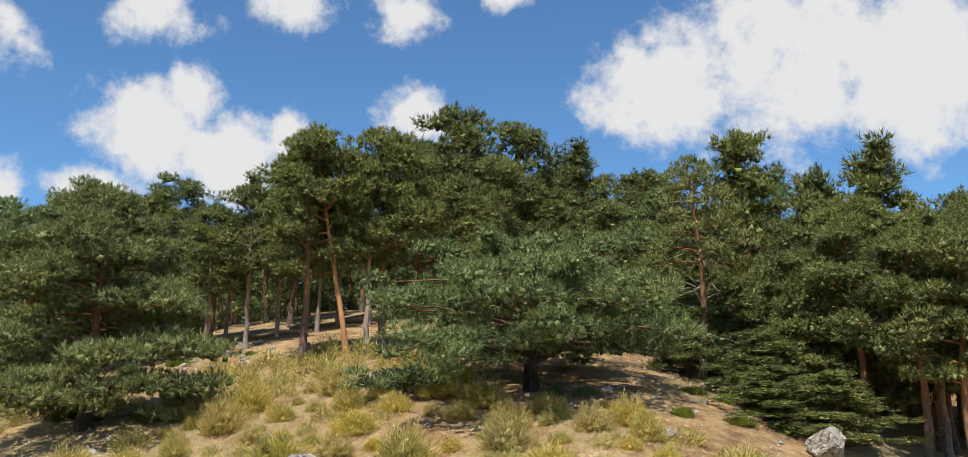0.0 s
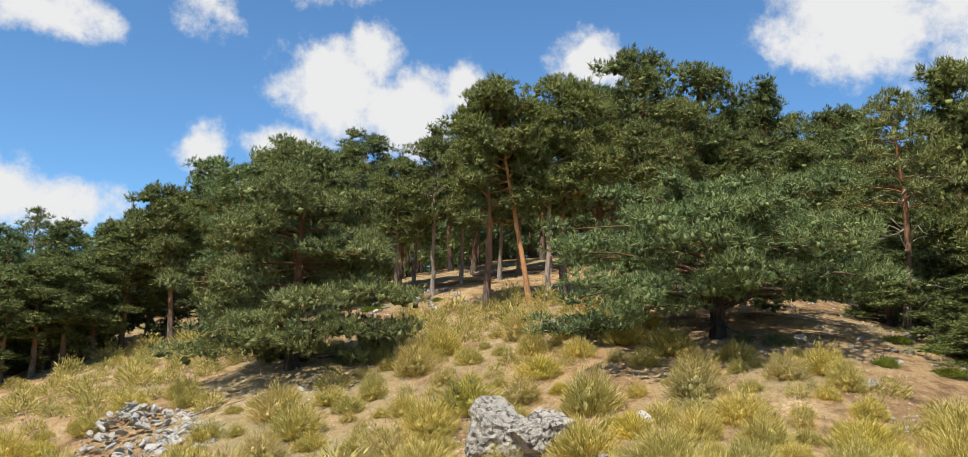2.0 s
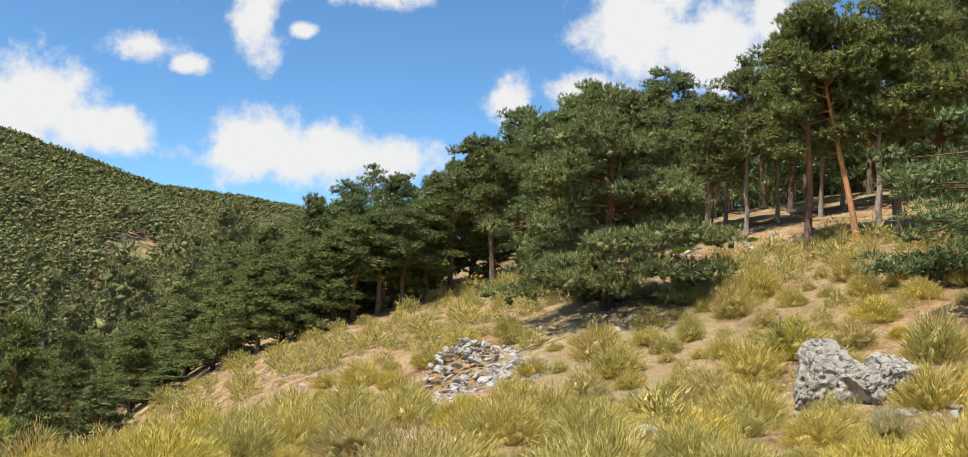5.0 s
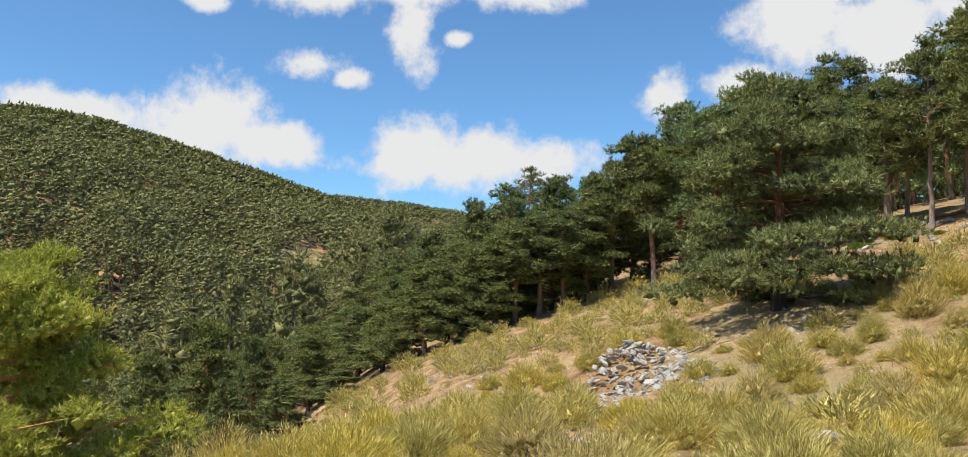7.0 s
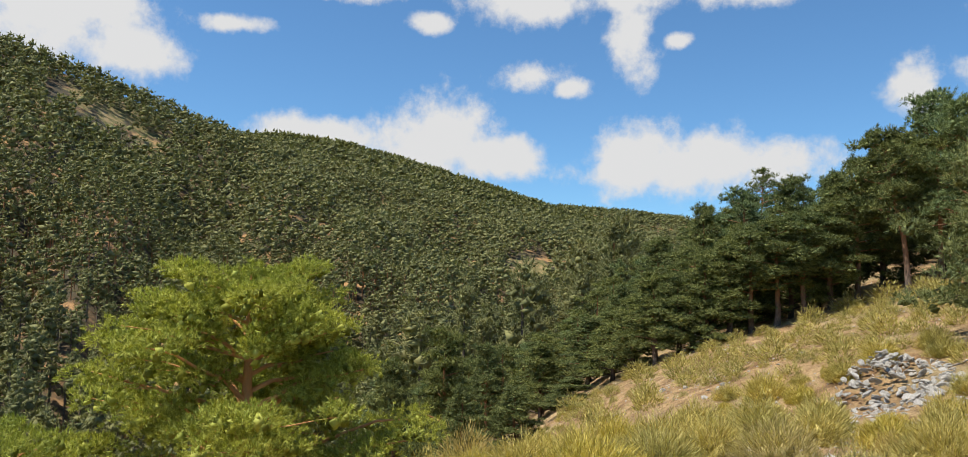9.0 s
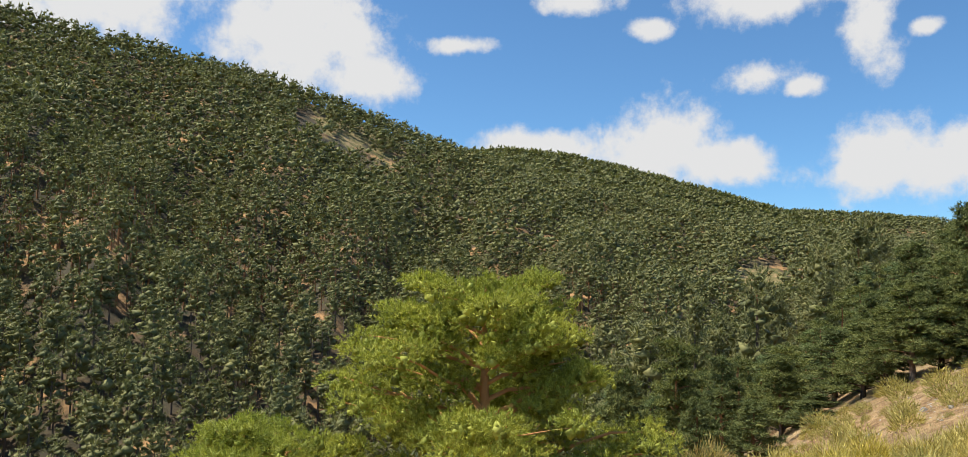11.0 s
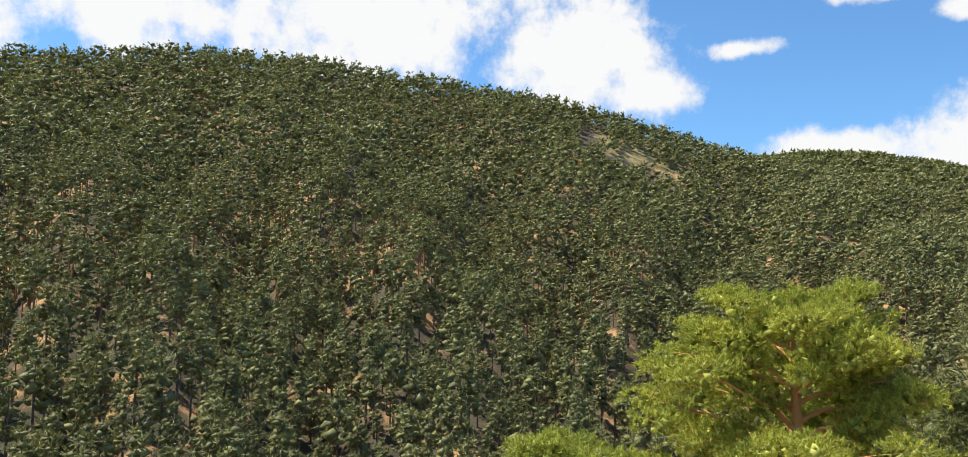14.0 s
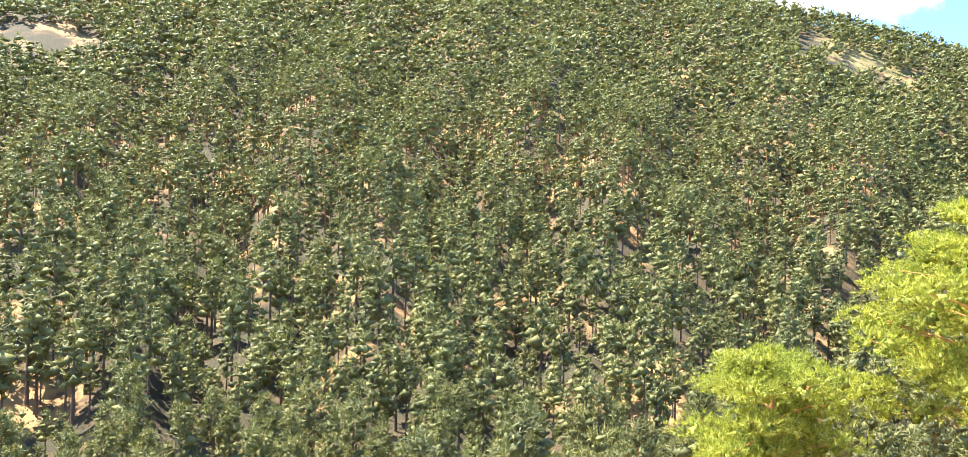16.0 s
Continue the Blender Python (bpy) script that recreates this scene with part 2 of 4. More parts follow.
litter = ramped(nt, tex(nt, 0.12, 5.0), (0.5, (0, 0, 0)), (0.62, (1, 1, 1)))
soil = mixed(nt, litter, soil, mixed(nt, fine, (0.30, 0.22, 0.11), (0.46, 0.38, 0.19)))
pebbles = nt.nodes.new("ShaderNodeTexVoronoi")
pc = nt.nodes.new("ShaderNodeTexCoord")
pebbles.inputs["Scale"].default_value = 6.0
nt.links.new(pc.outputs["Object"], pebbles.inputs["Vector"])
stony = ramped(nt, pebbles.outputs["Distance"], (0.12, (1, 1, 1)), (0.2, (0, 0, 0)))
stony = mixed(nt, 1.0, stony, ramped(nt, tex(nt, 0.5, 3.0), (0.52, (0, 0, 0)), (0.6, (0.8, 0.8, 0.8))), "MULTIPLY")
soil = mixed(nt, stony, soil, (0.5, 0.47, 0.43))
crumbs = ramped(nt, tex(nt, 22.0, 6.0, 0.75), (0.36, (0.5, 0.46, 0.42)), (0.5, (1.0, 1.0, 1.0)), (0.68, (1.22, 1.2, 1.16)))
soil = mixed(nt, 1.0, soil, crumbs, "MULTIPLY")
tufts = ramped(nt, tex(nt, 0.8, 7.0, 0.75), (0.52, (0, 0, 0)), (0.6, (0.55, 0.55, 0.55)))
soil = mixed(nt, tufts, soil, mixed(nt, fine, (0.26, 0.175, 0.08), (0.46, 0.34, 0.165)))
# litter and low growth under the woods beyond the spur, with painted tree shade
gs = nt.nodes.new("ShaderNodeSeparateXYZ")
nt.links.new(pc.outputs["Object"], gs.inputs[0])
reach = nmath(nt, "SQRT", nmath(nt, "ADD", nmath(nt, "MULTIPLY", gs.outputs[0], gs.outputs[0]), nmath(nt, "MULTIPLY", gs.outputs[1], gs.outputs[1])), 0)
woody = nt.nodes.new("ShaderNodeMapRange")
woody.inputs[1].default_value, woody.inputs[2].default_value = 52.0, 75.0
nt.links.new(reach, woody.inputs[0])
# the two dark stops paint the shade between trees; the last is orange litter
shaded_floor = ramped(nt, tex(nt, 0.05, 6.0, 0.6), (0.42, (0.05, 0.042, 0.02)), (0.53, (0.11, 0.07, 0.032)), (0.6, (0.42, 0.24, 0.1)))
soil = mixed(nt, woody.outputs[0], soil, shaded_floor)
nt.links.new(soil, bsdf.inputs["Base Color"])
bsdf.inputs["Roughness"].default_value = 0.95
bumped(nt, bsdf, nmath(nt, "ADD", fine, crumbs), 0.8, 0.07)


# ---- ground ----
def polar(az, d):
    return d * np.sin(np.radians(az)), d * np.cos(np.radians(az))


def soft(v, k=2.0):
    """max(v, 0) with a rounded knee k wide."""
    return 0.5 * (v + np.sqrt(v * v + k * k))


def ripple(x, y):
    return (np.sin(0.31 * x + 1.7 * np.sin(0.13 * y)) * np.cos(0.27 * y + 1.3 * np.sin(0.17 * x + 2)) * 0.16
            + np.sin(0.9 * x + 0.5 * y + 1) * np.sin(0.7 * y - 0.4 * x) * 0.05)


def near_hill(x, y):
    """The spur with its open slope: flat by the path, rising to the pines, falling off over a lip to the valley and to the dark wood."""
    rise = 0.255 * soft(y - 19.0, 4.0) + 0.95 / (1 + np.exp((22.3 - y) / 1.8)) - 0.2 * soft(y - 60.0, 5.0) - 0.1 * soft(y - 85.0, 12.0)
    side = 0.11 * (x + 3.5) * np.clip((y - 2) / 18, 0, 1) - 0.42 * soft(x - 4.5, 3.0)
    side = side + 0.25 * soft(x - 16.0, 4.0)
    lip = -0.79 * x - 0.61 * y - 6.2
    drop = -0.47 * soft(lip, 3.5) + 0.15 * soft(lip - 90, 25.0)
    back = -0.15 * soft(-y - 4, 4.0)
    stand_by = 0.75 * np.exp(-(x * x + y * y) / 81.0)
    return rise + side + drop + back - 0.15 + stand_by + ripple(x, y)


RIDGE_AZ = (-180, -134, -125, -111, -103, -94.6, -86, -80, -73.6, -70, -63, -54, -47, -40, 0)
RIDGE_EL = (8.0, 13.0, 15.0, 17.0, 17.1, 16.1, 14.7, 12.9, 10.6, 9.5, 7.6, 5.7, 4.5, 3.4, 2.0)


def mountain(az, r):
    """The wooded mountain across the valley and the two ridges behind it."""
    el = np.interp(az, RIDGE_AZ, RIDGE_EL)
    top_r = 680.0 + 1.5 * (az + 100)
    top = top_r * np.tan(np.radians(el)) + 1.6
    s = np.clip((r - 115) / (top_r - 115), 0, 1)
    z = -46 + (top + 46) * s ** 1.35 - 0.28 * soft(r - top_r, 30.0)
    fold = 4 * s * (1 - s)
    z = z + fold * (7 * np.sin(az * 0.35 + 0.012 * r) + 4.0 * np.sin(az * 0.9 - 0.02 * r))
    z = z - 9 * fold * np.exp(-((az + 78 - 0.01 * (r - 300)) / 3.0) ** 2)
    el2 = np.interp(az, (-120, -80, -71, -67, -62.7, -57, -54, -48, -40, 20), (8.0, 10.0, 10.7, 10.4, 9.4, 7.8, 6.8, 5.0, 2, 0))
    z2 = 1150 * np.tan(np.radians(el2)) - 0.45 * np.abs(r - 1150)
    el3 = np.interp(az, (-120, -70, -60, -52, -48, -44, -36, -20, 20), (3, 5.0, 6.2, 6.6, 6.3, 5.8, 4.8, 3, 1))
    z3 = 1900 * np.tan(np.radians(el3)) - 0.4 * np.abs(r - 1900)
    return np.maximum(np.maximum(z, z2), np.maximum(z3, -46))


def ground_z(x, y):
    x, y = np.asarray(x, float), np.asarray(y, float)
    r = np.hypot(x, y)
    az = np.degrees(np.arctan2(x, y))
    near = near_hill(x, y)
    near = near - 0.35 * soft(r - 150, 30.0)
    m = np.where((az < -20) | (az > 160), mountain(np.where(az > 160, az - 360, az), r), -60.0)
    side = np.clip((-az - 20) / 15, 0, 1) * (az < 0)
    m = np.where(az < 0, -60 + (m + 60) * side, m)
    near = np.maximum(near, -60)
    h = 6.0
    return 0.5 * (near + m + np.sqrt((near - m) ** 2 + h * h)) - h * 0.5 * np.exp(-((near - m) / 25.0) ** 2) * 0.0 - np.where(np.abs(near - m) > 0, h * h / (4 * np.maximum(np.abs(near - m), h)), 0)


def ground_at(x, y):
    return float(ground_z(x, y))


CLEARINGS = ((-54.1, 2.5, 1.7, 1.1), (-83.6, 12.2, 1.1, 0.9), (-81.2, 10.9, 1.9, 0.8), (-131.5, 10.9, 3.2, 1.1), (-78.8, 9.8, 1.2, 0.7))


def grass_clearings():
    """Tan grass and stones where the mountain's wood opens."""
    nt = GROUND.node_tree
    rr = np.arange(160.0, 800.0, 2.0)
    bsdf = next(n for n in nt.nodes if n.type == "BSDF_PRINCIPLED")
    col = bsdf.inputs["Base Color"].links[0].from_socket
    grass = ramped(nt, tex(nt, 0.14, 6.0, 0.75), (0.4, (0.09, 0.095, 0.025)), (0.5, (0.2, 0.16, 0.055)), (0.62, (0.36, 0.25, 0.12)))
    for az, el, w, h in CLEARINGS:
        x, y = polar(az, rr)
        up = np.degrees(np.arctan2(ground_z(x, y) + 0.4, rr))
        near_r, far_r = np.interp(el - h, up, rr), np.interp(el + h, up, rr)
        r = 0.5 * (near_r + far_r)
        mp = nt.nodes.new("ShaderNodeMapping")
        mp.vector_type = "TEXTURE"
        mp.inputs["Location"].default_value = polar(az, r) + (ground_at(*polar(az, r)),)
        mp.inputs["Rotation"].default_value = (0, 0, -radians(az))
        mp.inputs["Scale"].default_value = (r * radians(w) * 1.1, max(12.0, far_r - near_r) * 0.55, 60.0)
        nt.links.new(pc.outputs["Object"], mp.inputs[0])
        ln = nt.nodes.new("ShaderNodeVectorMath")
        ln.operation = "LENGTH"
        nt.links.new(mp.outputs[0], ln.inputs[0])
        rag = nmath(nt, "ADD", ln.outputs["Value"], nmath(nt, "MULTIPLY", nmath(nt, "SUBTRACT", tex(nt, 0.12, 4.0, 0.6), 0.5), 2.2))
        mask = ramped(nt, rag, (0.8, (1, 1, 1)), (1.15, (0, 0, 0)))
        col = mixed(nt, mask, col, grass)
    nt.links.new(col, bsdf.inputs["Base Color"])


grass_clearings()


def fast_mesh(name, verts, faces, mat, smooth=False):
    """A mesh from arrays: verts (n, 3), faces (m, 3 or 4)."""
    verts, faces = np.asarray(verts, np.float32), np.asarray(faces, np.int32)
    me = bpy.data.meshes.new(name)
    m, k = faces.shape
    me.vertices.add(len(verts))
    me.vertices.foreach_set("co", verts.ravel())
    me.loops.add(m * k)
    me.loops.foreach_set("vertex_index", faces.ravel())
    me.polygons.add(m)
    me.polygons.foreach_set("loop_start", np.arange(0, m * k, k, dtype=np.int32))
    if smooth:
        me.polygons.foreach_set("use_smooth", np.ones(m, bool))
    me.update(calc_edges=True)
    me.validate()
    me.materials.append(mat)
    return me


def part(name, data, parent, label=""):
    ob = new(name, data)
    ob.parent = parent
    return tagged(ob, label)


def build_ground():
    n_az, rings = 450, np.sort(np.concatenate([[0.0, 1120.0, 1150.0, 1180.0, 1860.0, 1900.0, 1940.0], np.geomspace(1.2, 4800, 160)]))
    az = np.linspace(-np.pi, np.pi, n_az, endpoint=False)
    A, Rr = np.meshgrid(az, rings)
    x, y = Rr * np.sin(A), Rr * np.cos(A)
    z = ground_z(x, y)
    i = np.arange(len(rings) - 1)[:, None] * n_az
    j = np.arange(n_az)[None, :]
    k = (j + 1) % n_az
    quads = np.stack([i + j, i + n_az + j, i + n_az + k, i + k], -1).reshape(-1, 4)
    quads = quads[:, ::-1]
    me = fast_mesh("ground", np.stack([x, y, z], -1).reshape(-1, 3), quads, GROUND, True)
    return tagged(new("ground", me), "dry sandy hillside with stones and needle litter", "ground", kind="structure")


build_ground()


# ---- foliage and wood ----
def unit(v):
    return v / np.maximum(np.linalg.norm(v, axis=-1, keepdims=True), 1e-9)


def blades(rng, centers, ways, faces, per, length, width, spread, jitter=0.42):
    """Thin three-cornered blades, per of them from each centre, about its way, lying roughly in the shell that faces that side."""
    c = np.repeat(centers, per, axis=0)
    n = np.repeat(faces, per, axis=0) + rng.normal(0, jitter, (len(c), 3))
    w = unit(np.repeat(ways, per, axis=0) + rng.normal(0, spread, (len(c), 3)))
    side = unit(np.cross(w, n))
    ln = length * rng.uniform(0.7, 1.3, (len(c), 1))
    base = c + rng.normal(0, 0.15 * length, c.shape)
    v = np.stack([base - side * width / 2, base + side * width / 2, base + w * ln], 1).reshape(-1, 3)
    return v, np.arange(len(v)).reshape(-1, 3)


OCTA_V = np.array([(1, 0, 0), (-1, 0, 0), (0, 1, 0), (0, -1, 0), (0, 0, 1), (0, 0, -1)], float)
OCTA_F = np.array([(0, 2, 4), (2, 1, 4), (1, 3, 4), (3, 0, 4), (2, 0, 5), (1, 2, 5), (3, 1, 5), (0, 3, 5)])


def clumps(rng, centers, ways, radius, ragged=0.4, tall=1.15):
    """Small ragged eight-sided tufts, one at each centre, drawn out along its way."""
    n = len(centers)
    a = unit(ways)
    b = unit(np.cross(a, rng.normal(0, 1, (n, 3))))
    c = np.cross(a, b)
    r = np.broadcast_to(np.asarray(radius, float).reshape(-1, 1), (n, 1))
    k = rng.uniform(1 - ragged, 1 + ragged, (n, 6, 1))
    v = (OCTA_V[None, :, 0:1] * b[:, None] + OCTA_V[None, :, 1:2] * c[:, None] + OCTA_V[None, :, 2:3] * a[:, None] * tall) * k
    v = v + rng.normal(0, 0.16, (n, 6, 3))
    v = centers[:, None] + v * r[:, None]
    f = OCTA_F[None] + 6 * np.arange(n)[:, None, None]
    return v.reshape(-1, 3), f.reshape(-1, 3)


def tube(path, radii, sides=7):
    """A tapered round limb along path."""
    path, radii = np.asarray(path, float), np.asarray(radii, float)
    way = unit(np.gradient(path, axis=0))
    a = unit(np.cross(way, np.array([0.31, 0.95, 0.11])))
    b = np.cross(way, a)
    t = np.linspace(0, 2 * np.pi, sides, endpoint=False)
    ring = a[:, None, :] * np.cos(t)[None, :, None] + b[:, None, :] * np.sin(t)[None, :, None]
    v = (path[:, None, :] + ring * radii[:, None, None]).reshape(-1, 3)
    n = len(path)
    i = np.arange(n - 1)[:, None] * sides
    j = np.arange(sides)[None, :]
    k = (j + 1) % sides
    return v, np.stack([i + j, i + k, i + sides + k, i + sides + j], -1).reshape(-1, 4)


def join(pieces):
    vs, fs, n = [], [], 0
    for v, f in pieces:
        vs.append(v)
        fs.append(f + n)
        n += len(v)
    return np.concatenate(vs), np.concatenate(fs)


def pad_tufts(rng, center, rx, rz, count, lift=0.25):
    """Points and ways of needle tufts over the upper side of a flattened pad of foliage."""
    d = unit(rng.normal(0, 1, (count, 3)))
    d[:, 2] = np.where(d[:, 2] < -0.35, -d[:, 2], d[:, 2])
    shell = rng.uniform(0.5, 1.08, (count, 1)) ** 0.8
    lump = 1 + 0.25 * np.sin(4 * d[:, :1] + center[0] * 3) * np.cos(5 * d[:, 1:2] + center[1] * 2)
    p = center + d * np.array([rx, rx, rz]) * shell * lump
    n = unit(d / np.array([rx, rx, rz]) * rx)
    along = unit(np.cross(n, rng.normal(0, 1, (count, 3))))
    return p, 0.3 * along + 0.6 * n + np.array([0, 0, lift]), unit(n + np.array([0, 0, 0.35]))


def limb(rng, start, end, r0, sag=0.0, steps=5):
    t = np.linspace(0, 1, steps)[:, None]
    p = start + (end - start) * t
    p[:, 2] += sag * np.sin(np.pi * t[:, 0])
    p[1:-1] += rng.normal(0, 0.06 * np.linalg.norm(end - start) / steps ** 0.5, (steps - 2, 3))
    return p, r0 * (1 - 0.8 * t[:, 0])


PROFILES = {
    "egg": lambda s: 1.0 - 0.8 * s ** 2.0,
    "cone": lambda s: 1.0 - 0.88 * s ** 1.1,
    "dome": lambda s: np.sqrt(np.maximum(0.03, 1.0 - (1.25 * s - 0.25) ** 2 * 0.92)),
    "umbrella": lambda s: 0.75 + 0.25 * np.sin(2.6 * s) if s < 0.75 else 1.7 * (1.12 - s) ** 0.5,
    "tiered": lambda s: 1.0 - 0.12 * s if s < 0.5 else 0.62 if s < 0.58 else 0.7 * math.sqrt(max(0.04, 1.0 - ((s - 0.6) / 0.42) ** 2)),
    "tall": lambda s: 0.55 + 0.45 * np.sin(np.pi * min(1.0, s * 1.15 + 0.1)) if s < 0.6 else 1.0 - 0.72 * ((s - 0.6) / 0.4) ** 1.4,
}


def pine(name, seed, height, bare, radius, profile, needles, bark, limbs=34, pads=3, tufts=34, blade=(0.24, 0.05), per=5,
         trunk_r=0.2, lean=(0, 0), pad=(0.62, 0.34), rise=0.25, dead=0, hollow=None, limb_parts=True, label="", group=""):
    """A pine: tapered trunk, limbs, crown of needle tufts in pads along the limbs; bare is the height of the lowest green."""
    rng = np.random.default_rng(seed)
    root = new(name)
    n = 12
    t = np.linspace(0, 1, n)
    wob = np.cumsum(rng.normal(0, 0.05, (n, 2)), 0) * (height / 10)
    wob -= wob[0]
    path = np.stack([lean[0] * height * t ** 1.3 + wob[:, 0], lean[1] * height * t ** 1.3 + wob[:, 1], -0.3 + (height * 0.97 + 0.3) * t], 1)
    rad = trunk_r * (1 - 0.86 * t) + trunk_r * 0.35 * np.exp(-t * 18)
    part("trunk", fast_mesh("trunk", *tube(path, rad, 9), bark, True), root)
    pts, ways, faces, inside = [], [], [], []
    golden = rng.uniform(0, 6)
    for i in range(limbs):
        s = (i + rng.uniform(0, 0.8)) / limbs
        z = bare + (height - bare) * s * 0.97
        golden += 2.4 + rng.normal(0, 0.5)
        reach = radius * PROFILES[profile](s) * rng.uniform(0.72, 1.12)
        out = np.array([math.cos(golden), math.sin(golden), 0])
        if hollow and hollow[0] < z < hollow[1]:
            facing = math.cos(golden - hollow[2])
            if facing > 0.75:
                continue
        base = np.array([np.interp(z, path[:, 2], path[:, k]) for k in range(3)])
        base[2] = max(0.4, z - reach * rise * 0.6)
        end = np.array([base[0], base[1], z]) + out * reach + np.array([0, 0, reach * rng.normal(rise * 0.3, 0.08)])
        p, r = limb(rng, base, end, trunk_r * 0.32 * (1 - 0.6 * s) + 0.012, reach * 0.05)
        wood = [tube(p, r, 5 if radius > 3 else 4)]
        for k in range(pads):
            f = 1.0 - 0.72 * k / max(1, pads) * (1 if reach > 1.0 else 0.5)
            c = base + (end - base) * f + rng.normal(0, 0.22, 3) * np.array([1, 1, 0.5])
            if k:
                side = np.array([-out[1], out[0], 0]) * rng.choice((-1, 1)) * rng.uniform(0.3, 0.75) * reach * 0.4
                q, r2 = limb(rng, base + (end - base) * f * 0.8, c + side, 0.025, 0.03, 4)
                wood.append(tube(q, r2, 3))
                c = c + side
            size = rng.uniform(0.75, 1.25) * (0.65 + 0.35 * PROFILES[profile](s))
            a, b, g = pad_tufts(rng, c, pad[0] * size, pad[1] * size, int(tufts * size * size) + 6)
            pts.append(a)
            ways.append(b)
            faces.append(g)
            inside.append(c + rng.normal(0, 0.24, (6, 3)) * np.array([pad[0], pad[0], pad[1] * 0.8]) * size - np.array([0, 0, 0.12 * pad[1]]))
        if limb_parts:
            part("branch", fast_mesh("branch", *join(wood), bark, True), root)
    top = path[-1]
    for k in range(3):
        a, b, g = pad_tufts(rng, top + np.array([rng.normal(0, 0.12), rng.normal(0, 0.12), -0.35 * k]), pad[0] * (0.4 + 0.15 * k), pad[1] * 1.1, int(tufts * 0.6))
        pts.append(a)
        ways.append(b)
        faces.append(g)
    for i in range(dead):
        z = rng.uniform(0.25, 0.95) * bare if not hollow else rng.uniform(hollow[0] - 0.3, hollow[1])
        ang = rng.uniform(0, 6.3) if not hollow else hollow[2] + rng.normal(0, 0.9)
        base = np.array([np.interp(z, path[:, 2], path[:, k]) for k in range(3)])
        end = base + np.array([math.cos(ang), math.sin(ang), rng.uniform(-0.45, 0.25)]) * rng.uniform(0.5, 1.0) * radius * 0.6
        p, r = limb(rng, base, end, 0.024, -0.1)
        part("dead_branch", fast_mesh("dead_branch", *tube(p, r, 4), BARK if hollow else bark, True), root)
    pts, ways, faces = np.concatenate(pts), np.concatenate(ways), np.concatenate(faces)
    wisps = blades(rng, pts, ways, faces, per, blade[0] * 1.25, blade[1], 0.62, 0.4)
    inside = np.concatenate(inside)
    tuft = clumps(rng, inside, rng.normal(0, 1, inside.shape), pad[1] * rng.uniform(0.25, 0.4, len(inside)), 0.5, 1.0)
    part("crown", fast_mesh("crown", *join([tuft, wisps]), needles), root)
    return tagged(root, label, "tree", group)


def stand(ob, az, d, sink=0.1, turn=None):
    x, y = polar(az, d)
    m = pose(x, y, ground_at(x, y) - sink, 0, 0, 0 if turn is None else turn)
    ob.matrix_basis = m
    return ob


# ---- the trees that stand out ----
def toward_eye(az):
    """Turn, in radians about z, from a thing at az to the path."""
    return math.atan2(-math.cos(radians(az)), -math.sin(radians(az)))


stand(pine("pine_tree", 11, 4.5, 1.15, 4.8, "dome", NEEDLE_BLUE, BARK_DARK, limbs=40, pads=5, tufts=50, blade=(0.15, 0.027), per=12, trunk_r=0.27,
           pad=(0.74, 0.32), rise=0.12, dead=5, label="low spreading pine with blue-green needles and dark trunk"), 3.0, 27.0)
stand(pine("pine_tree", 23, 7.6, 0.42, 3.8, "egg", NEEDLE_OLIVE, BARK_DARK, limbs=58, pads=4, tufts=48, blade=(0.15, 0.027), per=12, trunk_r=0.24,
           pad=(0.74, 0.34), rise=0.03, dead=26, hollow=(2.6, 3.7, toward_eye(-24.2)), label="lone bushy pine with open centre of dead branches"), -24.2, 30.0)
stand(pine("pine_tree", 37, 8.3, 2.5, 4.7, "tiered", NEEDLE_YELLOW, BARK_ORANGE, limbs=40, pads=5, tufts=96, blade=(0.11, 0.023), per=12, trunk_r=0.3,
           pad=(0.82, 0.42), rise=0.4, dead=16, label="sunlit yellow-green pine with layered umbrella crown"), -73.0, 26.0)
stand(pine("pine_tree", 38, 5.6, 2.0, 2.0, "umbrella", NEEDLE_YELLOW, BARK_ORANGE, limbs=14, pads=4, tufts=90, blade=(0.11, 0.023), per=12, trunk_r=0.16,
           pad=(0.8, 0.38), label="smaller yellow-green pine beside the umbrella pine"), -87.5, 25.0)

